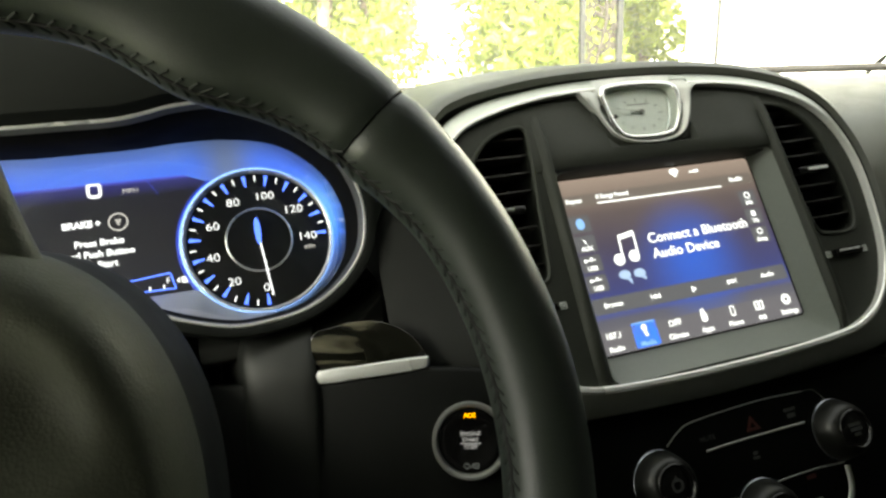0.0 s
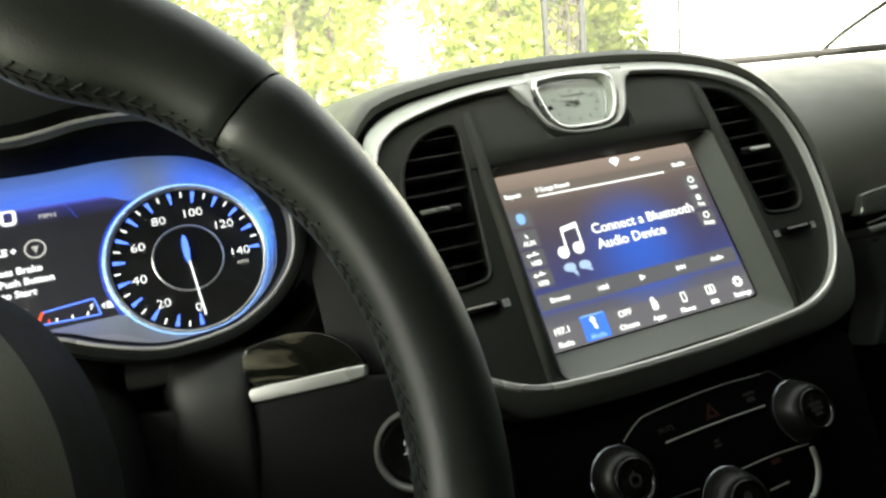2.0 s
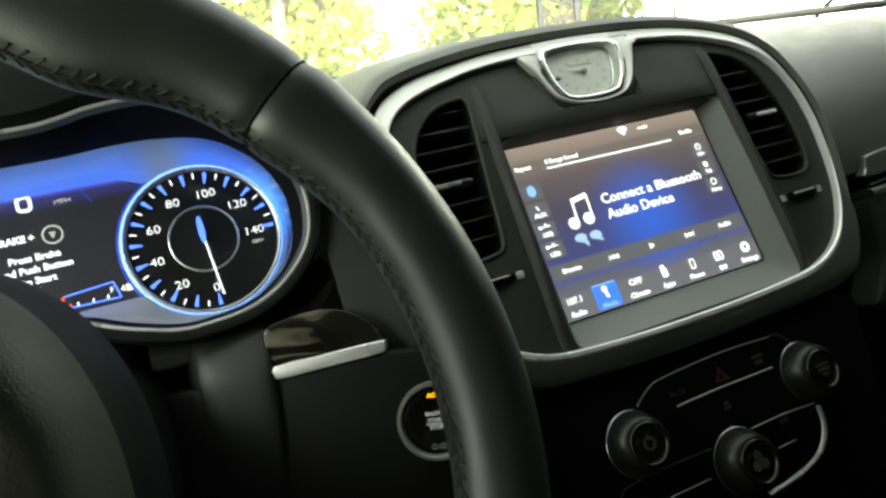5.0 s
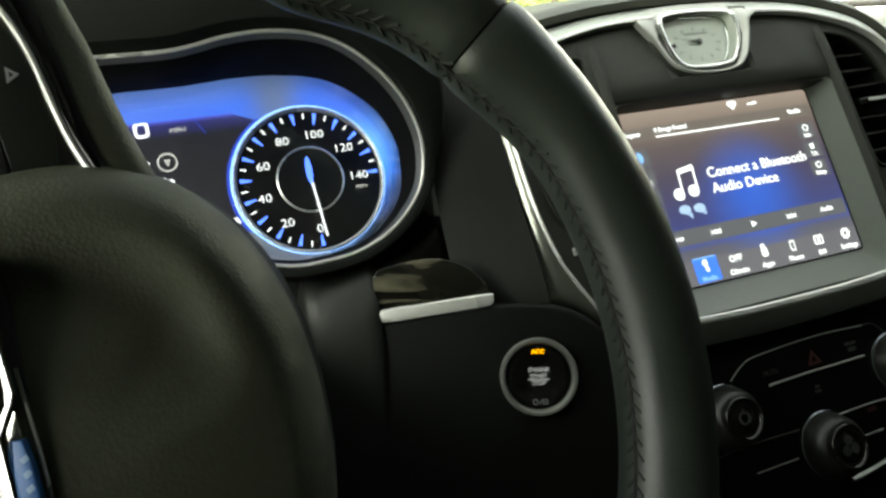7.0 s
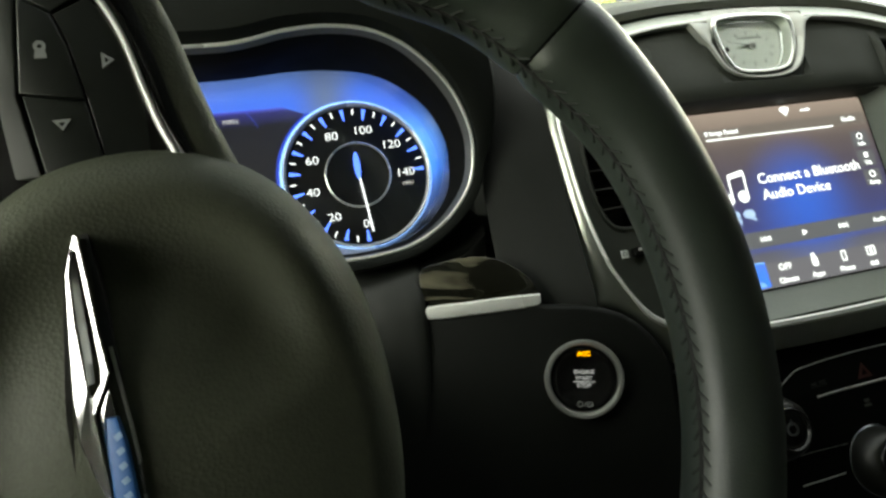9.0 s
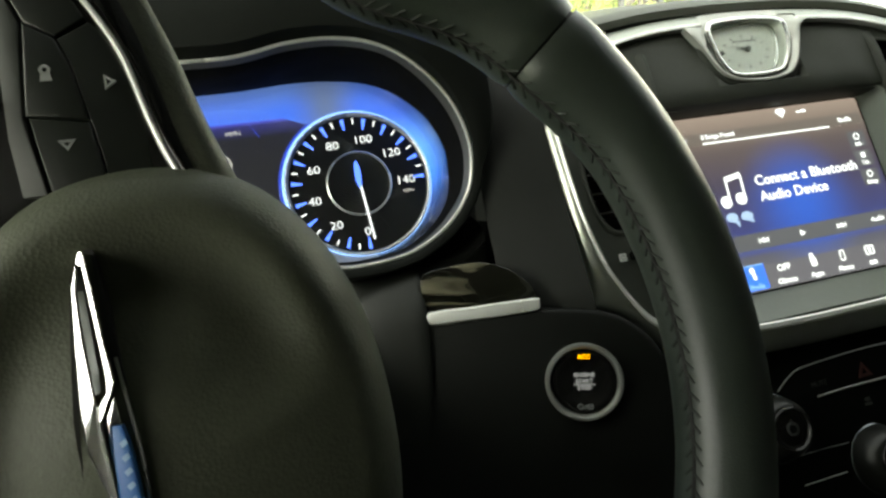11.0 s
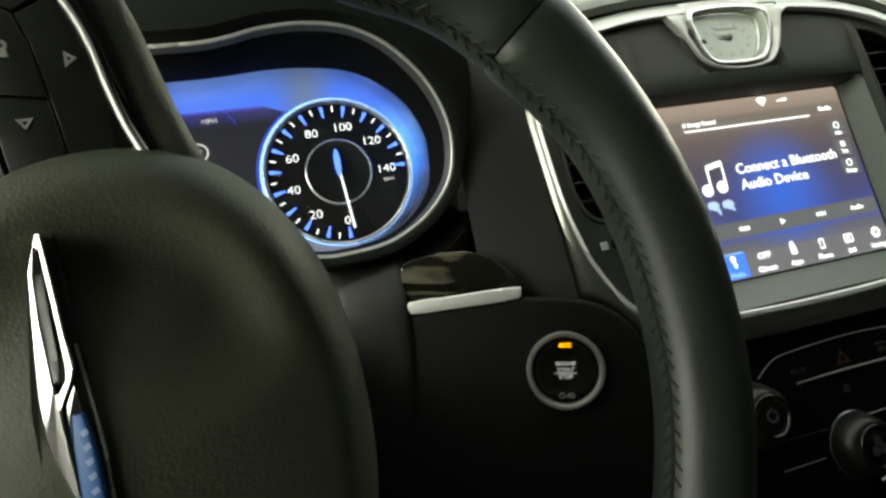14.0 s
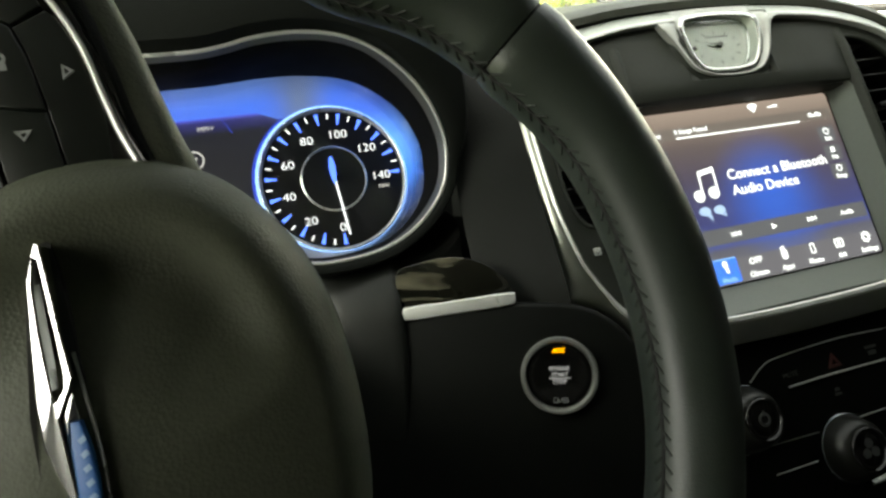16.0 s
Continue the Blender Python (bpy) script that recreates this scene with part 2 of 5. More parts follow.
def finish(bm, angle=38):
    bmesh.ops.recalc_face_normals(bm, faces=bm.faces)
    for f in bm.faces:
        f.smooth = True
    for e in bm.edges:
        if len(e.link_faces) == 2 and e.calc_face_angle(0) > radians(angle):
            e.smooth = False
    return bm


def mesh_of(name, bm, material, angle=38):
    finish(bm, angle)
    me = bpy.data.meshes.new(name)
    bm.to_mesh(me)
    bm.free()
    me.materials.append(material)
    return me


def part(name, bm, material, parent, label="", angle=38, m=None):
    ob = new(name, mesh_of(name, bm, material, angle))
    ob.parent = parent
    if m is not None:
        ob.matrix_local = m
    return tagged(ob, label)


def smooth_loop(pts, n=6, closed=True):
    """A Catmull-Rom curve through 2D or 3D points."""
    p = [Vector(q) for q in pts]
    out, c = [], len(p)
    for i in range(c if closed else c - 1):
        a, b, d, e = (p[(i - 1) % c], p[i], p[(i + 1) % c], p[(i + 2) % c]) if closed else (p[max(i - 1, 0)], p[i], p[i + 1], p[min(i + 2, c - 1)])
        for k in range(n):
            t = k / n
            out.append(0.5 * (2 * b + (d - a) * t + (2 * a - 5 * b + 4 * d - e) * t * t + (3 * b - a - 3 * d + e) * t ** 3))
    return out if closed else out + [p[-1]]


def mm(pts):
    return [tuple(v / 1000 for v in p) for p in pts]


def rrect(w, h, r, cx=0, cy=0, n=5):
    out = []
    for sx, sy, a0 in ((1, 1, 0), (-1, 1, 90), (-1, -1, 180), (1, -1, 270)):
        for k in range(n + 1):
            a = radians(a0 + 90 * k / n)
            out.append((cx + sx * (w / 2 - r) + r * math.cos(a), cy + sy * (h / 2 - r) + r * math.sin(a)))
    return out


def circle(r, n=48, cx=0, cy=0):
    return [(cx + r * math.cos(2 * math.pi * k / n), cy + r * math.sin(2 * math.pi * k / n)) for k in range(n)]


def loft(rings, closed=True, cap=(True, True), bm=None):
    bm = bm or bmesh.new()
    rows = [[bm.verts.new(p) for p in r] for r in rings]
    for a, b in zip(rows, rows[1:]):
        c = len(a)
        for i in range(c if closed else c - 1):
            bm.faces.new((a[i], a[(i + 1) % c], b[(i + 1) % c], b[i]))
    if closed and cap[0]:
        bm.faces.new(rows[0][::-1])
    if closed and cap[1]:
        bm.faces.new(rows[-1])
    return bm


def offset(poly, d):
    """Moves a closed 2D outline outward by d."""
    c, out = len(poly), []
    area = sum(poly[i][0] * poly[(i + 1) % c][1] - poly[(i + 1) % c][0] * poly[i][1] for i in range(c))
    s = 1 if area > 0 else -1
    for i in range(c):
        a, b = Vector(poly[i - 1][:2]), Vector(poly[(i + 1) % c][:2])
        t = (b - a).normalized()
        out.append((poly[i][0] + s * t.y * d, poly[i][1] - s * t.x * d))
    return out


def slab(poly, z0, z1, bevel=0.0, bm=None):
    """An outline raised from z0 to z1, with a rounded front edge."""
    rings = [[(x, y, z0) for x, y, *_ in poly]]
    if bevel:
        for a in (0, 30, 60, 90):
            ins = offset(poly, -bevel * (1 - math.cos(radians(a))))
            rings.append([(x, y, z1 - bevel + bevel * math.sin(radians(a))) for x, y in ins])
    else:
        rings.append([(x, y, z1) for x, y, *_ in poly])
    return loft(rings, bm=bm)


def band(outer, inner, z0, z1, bevel=0.0, bm=None):
    """A closed band between two outlines of as many points, raised from z0 to z1."""
    e = bevel
    o1, i1 = offset(outer, -e) if e else outer, offset(inner, e) if e else inner
    rings = [[(x, y, z0) for x, y, *_ in outer], [(x, y, z1 - e) for x, y, *_ in outer], [(x, y, z1) for x, y, *_ in o1],
             [(x, y, z1) for x, y, *_ in i1], [(x, y, z1 - e) for x, y, *_ in inner], [(x, y, z0) for x, y, *_ in inner]]
    return loft(rings + [rings[0]], cap=(False, False), bm=bm)


def tube(path, r, n=10, closed=False, bm=None, flat=1.0):
    p = [Vector(q) for q in path]
    c, rings, side = len(p), [], None
    for i in range(c):
        t = (p[(i + 1) % c] - p[i - 1] if closed or 0 < i < c - 1 else p[min(i + 1, c - 1)] - p[max(i - 1, 0)]).normalized()
        side = (side - t * side.dot(t)) if side else t.orthogonal()
        side.normalize()
        up = t.cross(side)
        rr = r(i / max(1, c - 1)) if callable(r) else r
        rings.append([p[i] + side * rr * math.cos(2 * math.pi * k / n) + up * flat * rr * math.sin(2 * math.pi * k / n) for k in range(n)])
    return loft(rings + [rings[0]] if closed else rings, cap=(not closed, not closed), bm=bm)


def box(w, d, h, cx=0, cy=0, cz=0, bevel=0.0, bm=None):
    tmp = bmesh.new()
    bmesh.ops.create_cube(tmp, size=1, matrix=Matrix.Translation((cx, cy, cz)) @ Matrix.Diagonal((w, d, h, 1)))
    if bevel:
        bmesh.ops.bevel(tmp, geom=tmp.edges[:], offset=bevel, segments=2, profile=0.6, affect="EDGES")
    if bm is None:
        return tmp
    me = bpy.data.meshes.new("tmp")
    tmp.to_mesh(me)
    tmp.free()
    bm.from_mesh(me)
    bpy.data.meshes.remove(me)
    return bm


def lathe(prof, n=40):
    """A turned solid about z from (radius, height) pairs."""
    return loft([[(r * math.cos(2 * math.pi * k / n), r * math.sin(2 * math.pi * k / n), z) for k in range(n)] for r, z in prof])


def turned_ring(prof, n=64):
    """A turned ring of closed section about z."""
    rings = [[(r * math.cos(2 * math.pi * k / n), r * math.sin(2 * math.pi * k / n), z) for k in range(n)] for r, z in prof]
    return loft(rings + [rings[0]], cap=(False, False))


def text(name, words, size, x, y, z, material, parent, align="CENTER", turn=0.0, label="", wide=1.0, bold=0.0):
    cu = bpy.data.curves.new(name, "FONT")
    cu.body, cu.size, cu.align_x, cu.align_y = words, size, align, "CENTER"
    cu.extrude, cu.resolution_u, cu.offset = 0.00008, 3, bold
    tmp = bpy.data.objects.new("tmp", cu)
    scene.collection.objects.link(tmp)
    bpy.context.view_layer.update()
    me = bpy.data.meshes.new_from_object(tmp.evaluated_get(bpy.context.evaluated_depsgraph_get()))
    bpy.data.objects.remove(tmp)
    me.transform(pose(x, y, z, 0, 0, turn) @ Matrix.Diagonal((wide, 1, 1, 1)))
    me.materials.clear()
    me.materials.append(material)
    ob = new(name, me)
    ob.parent = parent
    return tagged(ob, label)


def flat_poly(poly, z, t=0.0002, bm=None):
    return slab([(x, y) for x, y, *_ in poly], z, z + t, bm=bm)


def bar(x0, y0, x1, y1, w, z, t=0.0002, bm=None):
    a, b = Vector((x0, y0)), Vector((x1, y1))
    n = (b - a).normalized().orthogonal() * w / 2
    return flat_poly([a - n, b - n, b + n, a + n], z, t, bm)


# ---- frames of reference ----
STACK = pose(0, 0, 1, 90 - 33.2, 0, 0)            # the centre stack's face; x right, y up its slope, z to the driver
CLUSTER = pose(-0.29, 0.083, 1.026, 90 - 26, 0, 0)  # the speedometer's face
WHEEL = pose(-0.3917, -0.1831, 1.0212, 90 - 25.9, 0, 0)
KNEE = pose(-0.1931, -0.0566, 0.9243, 0, 0, -22) @ pose(0, 0, 0, 67, 0, 0)  # the start button's middle

# ---- setting: ground, cabin shell ----
bm = bmesh.new()
bmesh.ops.create_grid(bm, x_segments=60, y_segments=60, size=400)
ground = new("ground", mesh_of("ground", bm, GRASS))
tagged(ground, "lawn and soil that reaches the horizon", "ground", kind="structure")
drive = new("pavement", mesh_of("pavement", box(5.2, 14, 0.03, 0, -2.5, 0.015, 0.005), DRIVE))
tagged(drive, "pale concrete drive under the car", "pavement", kind="structure")

roof_prof = smooth_loop([(-0.74, 1.30), (-0.66, 1.40), (-0.35, 1.44), (0, 1.45), (0.35, 1.44), (0.66, 1.40), (0.74, 1.30)], 4, False)
rings = []
for y, dz in ((-0.105, -0.037), (-0.13, -0.03), (-0.4, 0.0), (-1.2, 0.0), (-1.9, -0.05)):
    rings.append([(x, y, z + dz) for x, z in roof_prof] + [(x, y, z + dz + 0.03) for x, z in reversed(roof_prof)])
ceiling = tagged(new("ceiling", mesh_of("ceiling", loft(rings), LINER)), "grey fabric headliner under the car roof", "ceiling", kind="structure")
floor = tagged(new("floor", mesh_of("floor", box(1.5, 3.4, 0.04, 0, -0.7, 0.27), CABIN)), "dark carpeted cabin floor", "floor", kind="structure")
for name, x in (("wall_driver_door", -0.76), ("wall_passenger_door", 0.76)):
    w = box(0.06, 3.0, 0.77, x, -0.5, 0.675, 0.02)
    tagged(new(name, mesh_of(name, w, CABIN)), "dark lower door panel of the car", "wall", kind="structure")
# unseen plain wall up to the roof, closing the cabin behind
tagged(new("wall_rear", mesh_of("wall_rear", box(1.5, 0.08, 1.16, 0, -0.98, 0.86, 0.02), CABIN)), "unseen dark wall that closes the cabin behind", "wall", kind="structure")
# unseen walls added in the side openings to block light on the wheel hub
tagged(new("wall_passenger_blocker", mesh_of("wall_passenger_blocker", box(0.05, 1.20, 0.40, 0.74, -0.365, 1.25, 0.02), CABIN)), "unseen dark wall added to block light from the passenger side", "wall", kind="structure")
tagged(new("wall_driver_blocker", mesh_of("wall_driver_blocker", box(0.05, 0.47, 0.40, -0.74, -0.745, 1.25, 0.02), CABIN)), "unseen dark wall added to narrow the driver window's light", "wall", kind="structure")
tagged(new("wall_front", mesh_of("wall_front", box(1.5, 0.06, 0.72, 0, 0.74, 0.66, 0.02), CABIN)), "dark firewall in front of the cabin", "wall", kind="structure")
for k, sx in enumerate((-1, 1)):
    a = tube(smooth_loop([(sx * 0.82, 0.32, 0.98), (sx * 0.78, 0.15, 1.12), (sx * 0.72, -0.05, 1.29), (sx * 0.66, -0.22, 1.41)], 5, False), 0.035, 12)
    tagged(new("trim_pillar", mesh_of("trim_pillar", a, LINER)), "sloping windscreen pillar with grey cover", "trim", kind="structure")
    b = tube([(sx * 0.75, -0.85, 1.0), (sx * 0.70, -0.87, 1.42)], 0.05, 12)
    tagged(new("trim_pillar", mesh_of("trim_pillar", b, LINER)), "upright pillar behind the front door", "trim", kind="structure")

# windscreen
rings = []
for k in range(9):
    t = k / 8
    y, z = 0.80 - 0.95 * t, 1.02 + 0.40 * t + 0.03 * math.sin(math.pi * t)
    rings.append([(x, y - (0.36 - 0.30 * t) * (x / 0.75) ** 2, z) for x in np.linspace(-0.74 + 0.06 * t, 0.74 - 0.06 * t, 13)])
screen_glass = new("window_windscreen", mesh_of("window_windscreen", loft(rings, closed=False), PANE))
tagged(screen_glass, "curved clear windscreen", "windscreen", kind="structure")
screen_glass.visible_shadow = False
seal = tube(smooth_loop([(0.70, 0.435, 1.055), (0.687, 0.411, 1.084), (0.683, 0.33, 1.136), (0.66, 0.05, 1.27), (0.61, -0.18, 1.39)], 5, False), 0.0036, 6)
tagged(new("trim_seal", mesh_of("trim_seal", seal, SEAMED)), "thin black seal along the windscreen edge", "trim", kind="structure")


cowl = [(x, 0.53 - 0.26 * (x / 0.75) ** 2, 1.0915 - 0.02 * max(0, abs(x) - 0.45)) for x in np.linspace(-0.72, 0.72, 25)]
tagged(new("trim_cowl", mesh_of("trim_cowl", tube(cowl, 0.006, 8), SEAMED)), "black rubber strip along the foot of the windscreen", "trim", kind="structure")


# ---- dashboard ----
# the dash's section (y, z), from the top's far edge down to the knee
DASH_SECTION = [(0.74, 1.035), (0.55, 1.063), (0.40, 1.083), (0.30, 1.090), (0.20, 1.084), (0.12, 1.064), (0.075, 1.035), (0.052, 1.0), (0.042, 0.97), (0.045, 0.94), (0.075, 0.920), (0.10, 0.88), (0.12, 0.80), (0.16, 0.70)]
DASH_X = list(np.linspace(-0.73, 0.73, 41))
rings = []
for x in DASH_X:
    prof = smooth_loop([(0, y, z) for y, z in DASH_SECTION], 3, False)
    dip = 0.10 * math.exp(-((x / 0.19) ** 6)) + 0.17 * math.exp(-(((x + 0.393) / 0.215) ** 8))
    drop = 0.04 * max(0, (abs(x) - 0.55) / 0.18) ** 2 + 0.040 * max(0, abs(x) - 0.40)
    rings.append([(x, p.y + (dip if p.y < 0.22 else dip * max(0, (0.45 - p.y) / 0.23)), p.z - drop - 0.02 * math.exp(-(((x + 0.393) / 0.215) ** 8)) * (p.z > 1.0)) for p in prof])
dash = thing("dashboard", pose(0, 0, 0), "dark grained soft-touch dashboard under the windscreen", "dashboard")
split = next(k for k, x in enumerate(DASH_X) if x > -0.19)
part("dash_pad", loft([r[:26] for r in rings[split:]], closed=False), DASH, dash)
# same dash skin, split off and blackened for the shade over the gauges
part("gauge_hood", loft([r[:26] for r in rings[:split + 1]], closed=False), SIDEPANEL, dash, "dash skin over the gauges, blackened for shade")
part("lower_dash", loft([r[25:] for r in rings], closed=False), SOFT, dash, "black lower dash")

def face(pts):
    """The stack's outlines, drawn in millimetres, on its raised front."""
    return [((x - 2) * 0.000985 + 0.0008, (y * 0.9895 - 1) / 1000) for x, y in pts]


# hood over the centre stack: an arch behind the silver trim that runs back to the windscreen
ARCH = [(-181, 84), (-174, 106), (-149, 124), (-100, 134.5), (-52, 139), (2, 140), (56, 138), (104, 132), (148, 119), (174, 101), (188, 73), (193, 40), (188, 0), (176, -40), (154, -62)]
arch = [Vector((p.x, p.y, 0)) for p in smooth_loop(face(ARCH), 5, False)]
rings = []
for grow, back, sink in ((0.0022, 0.0, -0.006), (0.004, 0.0, 0.004), (0.007, 0.002, 0.009), (0.0105, 0.007, 0.010), (0.013, 0.02, 0.007), (0.014, 0.05, 0.004), (0.012, 0.10, 0.004), (0.006, 0.17, 0.004), (-0.012, 0.26, 0.004), (-0.05, 0.38, 0.004)):
    ring = []
    for i, p in enumerate(arch):
        t = (arch[min(i + 1, len(arch) - 1)] - arch[max(i - 1, 0)]).normalized()
        k = min(1.0, i / 9)
        q = STACK @ (p + Vector((-t.y, t.x, 0)) * grow * k + Vector((0, 0, sink * k - 0.008 * (1 - k))))
        ring.append(q + Vector((0, back, 0)))
    rings.append(ring)
part("stack_hood", loft(rings[1:], closed=False), DASH, dash, "curved hood over the centre stack")
part("hood_gap", loft(rings[:2], closed=False), DARK, dash, "black gap between the hood and the silver arch")

# panel between the cluster and the stack, and the knee panel below
rings = []
near_cluster = [(0.12, 1.142), (0.088, 1.134), (0.062, 1.098), (0.044, 1.062), (0.034, 1.040), (0.022, 1.012), (0.008, 0.985), (-0.006, 0.965), (-0.010, 0.945), (0.0, 0.90)]
near_stack = [(0.10, 1.085), (0.062, 1.088), (0.038, 1.072), (0.021, 1.048), (0.005, 1.024), (-0.008, 1.0066), (-0.024, 0.986), (-0.040, 0.963), (-0.044, 0.940), (-0.03, 0.90)]
for x in np.linspace(-0.2225, -0.1765, 9):
    t = (x + 0.2225) / 0.046
    prof = [(0, a[0] + (b[0] - a[0]) * t, a[1] + (b[1] - a[1]) * t) for a, b in zip(near_cluster, near_stack)]
    rings.append([(x, p.y, p.z) for p in smooth_loop(prof, 3, False)])
under = []
for x in np.linspace(-0.34, -0.2215, 12):
    top = 0.981 + 0.010 * max(0, (x + 0.27) / 0.0485) + 0.012 * max(0, (x + 0.25) / 0.0285) ** 2
    prof = [(0, 0.06, top - 0.004), (0, 0.035, top - 0.003), (0, 0.022, top - 0.005), (0, 0.018, top - 0.010), (0, 0.016, top - 0.014), (0, 0.018, 0.964), (0, 0.030, 0.958), (0, 0.050, 0.955), (0, 0.062, 0.935), (0, 0.075, 0.90)]
    under.append([(x, p.y + 0.011, p.z) for p in smooth_loop(prof, 3, False)])
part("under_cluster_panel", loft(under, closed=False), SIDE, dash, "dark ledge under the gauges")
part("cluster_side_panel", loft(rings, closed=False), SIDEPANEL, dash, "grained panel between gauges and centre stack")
knee_poly = [(-0.30, -0.26), (0.10, -0.26), (0.060, -0.06)] + mm([(54.5, -15), (51, 7), (46.5, 16.5), (39.5, 26), (31.5, 33), (23, 38), (12, 41.5), (0, 43)]) + [(-0.025, 0.0438), (-0.06, 0.039), (-0.092, 0.035), (-0.30, 0.035)]
rings = []
for y in np.linspace(-0.09, 0.078, 30):
    back = 1.2 * max(0, 0.02 - y) ** 2 + 0.0005 + 14 * max(0, y - 0.034) ** 2 + 120 * max(0, y - 0.070) ** 2
    edge = -0.0904 - 0.0000042 * max(0, y * 1000 - 12) ** 1.92
    rings.append([(edge + x, y, 0.003 - back - d) for x, d in ((-0.075, 0.040), (-0.052, 0.010), (-0.047, 0.004), (-0.043, 0.0012), (-0.036, 0), (-0.020, 0), (-0.0085, 0), (-0.0035, 0.0002), (-0.0012, 0.001), (-0.0002, 0.0025), (0.0, 0.016))])
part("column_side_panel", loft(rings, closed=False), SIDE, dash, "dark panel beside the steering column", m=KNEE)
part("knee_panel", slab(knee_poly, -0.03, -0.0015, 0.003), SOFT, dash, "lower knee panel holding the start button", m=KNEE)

# ---- centre stack ----
stack = thing("center_stack", STACK, "dark centre stack framed by a silver arch", "centre stack")
OUT = face([(2, 138), (57, 136), (101, 130), (143, 117), (168, 98.5), (182, 71), (187, 38), (184, 2), (180, -28), (178, -56), (160, -88), (136, -99.5), (101, -103), (47, -104.5), (2, -105),
            (-43, -104.5), (-97, -102), (-128, -97.5), (-147, -80), (-160, -64), (-177.3, -54.5), (-177.6, -48), (-177.8, -28), (-178.5, 2), (-180, 38), (-180.5, 75), (-172, 104), (-146, 122), (-98, 132.5), (-53, 137)])
INN = face([(2, 129), (57, 127.5), (100, 122), (141, 109), (164, 92), (177, 67), (181, 36), (178, 2), (171, -28), (159, -52), (143, -69), (122, -79), (98, -83.5), (47, -86), (2, -86.5),
          (-43, -86), (-94, -83.5), (-118, -79), (-139, -69), (-147, -61.5), (-153, -52), (-158, -42), (-163.5, -28), (-169.5, 2), (-172, 36), (-172, 70), (-164.5, 95), (-143, 111.5), (-97, 124), (-53, 128.5)])
out2, inn2 = smooth_loop(OUT, 4), smooth_loop(INN, 4)


def clock_bay(bm):
    """Sinks what runs behind the clock."""
    for v in bm.verts:
        if -0.036 < v.co.x < 0.029 and v.co.y > 0.087:
            v.co.z = min(v.co.z, -0.002)
    return bm


LOW_EDGE = 0.0055
rings = [[(p.x + (p.x + 0.34) * 0.0113, p.y + (p.y + 0.16) * 0.0113, -0.01) for p in out2]]
for f, z in ((0.0, LOW_EDGE), (0.06, 0.0068), (0.22, 0.0088), (0.45, 0.0108), (0.7, 0.0122), (0.9, 0.0128), (0.97, 0.0126), (1.0, 0.0118), (1.0, -0.01)):
    grow = 0.0113 * (0.012 - z) / (0.012 - LOW_EDGE) if z < 0.012 and f < 0.9 else 0.0
    ring = []
    for a, b in zip(out2, inn2):
        x, y = a.x + (b.x - a.x) * f, a.y + (b.y - a.y) * f
        ring.append((x + (x + 0.34) * grow, y + (y + 0.16) * grow, z))
    rings.append(ring)
part("satin_frame", clock_bay(loft(rings, cap=(False, False))), FRAMESATIN, stack, "satin silver frame, wider at the lower corners")
bead_out = []
for a, b in zip(offset(inn2, 0.0018), offset(inn2, 0.0040)):
    f = min(1.0, max(0.0, (-a[1] - 0.055) / 0.02))
    bead_out.append((a[0] + (b[0] - a[0]) * f, a[1] + (b[1] - a[1]) * f))
bead = band(bead_out, offset(inn2, -0.0008), 0.0, 0.0140, 0.0011)
for v in bead.verts:
    if v.co.y > 0.085:
        v.co.z = min(v.co.z, 0.0131)
part("polished_bead", clock_bay(bead), BRIGHT, stack, "thin polished inner edge")


def with_holes(outer, holes, z0, z1):
    """A plate with openings right through it."""
    bm = bmesh.new()
    loops = [outer] + holes
    for z in (z0, z1):
        edges = []
        for lp in loops:
            vs = [bm.verts.new((x, y, z)) for x, y, *_ in lp]
            edges += [bm.edges.new((vs[i], vs[(i + 1) % len(vs)])) for i in range(len(vs))]
        bmesh.ops.triangle_fill(bm, use_beauty=True, edges=edges)
    bm.verts.ensure_lookup_table()
    total, at = sum(len(lp) for lp in loops), 0
    for lp in loops:
        for i in range(len(lp)):
            a, b = at + i, at + (i + 1) % len(lp)
            bm.faces.new((bm.verts[a], bm.verts[b], bm.verts[total + b], bm.verts[total + a]))
        at += len(lp)
    return bm


def ordered(poly):
    area = sum(poly[i][0] * poly[(i + 1) % len(poly)][1] - poly[(i + 1) % len(poly)][0] * poly[i][1] for i in range(len(poly)))
    return poly if area > 0 else poly[::-1]


VENT_R = smooth_loop(face([(109, 104), (124, 104), (140, 97), (153, 82), (160, 60), (163, 35), (162, 10), (156, -5), (146, -9), (128, -8), (120, -4), (117, 12), (113, 50), (109, 85)]), 4)
VENT_L = [Vector((0.0016 - p.x, p.y)) for p in VENT_R]
SCREEN_HOLE = rrect(0.1945, 0.1515, 0.008, 0.00625, -0.0082)
CLOCK_NOTCH = mm([(-38, 125.5), (-36.5, 113), (-33, 99), (-25, 90), (-14, 88), (0, 88), (13, 90.5), (21, 97.5), (26.5, 109), (29, 118), (30.5, 125.5)])
face_outer = [tuple(p[:2]) for p in offset(inn2, 0.001) if not (-0.041 < p[0] < 0.034 and p[1] > 0.1)] + CLOCK_NOTCH
part("face_plate", with_holes(face_outer, [[tuple(p) for p in lp] for lp in (VENT_R, VENT_L, SCREEN_HOLE)], 0.0, 0.008), PANEL, stack, "dark matte face plate")
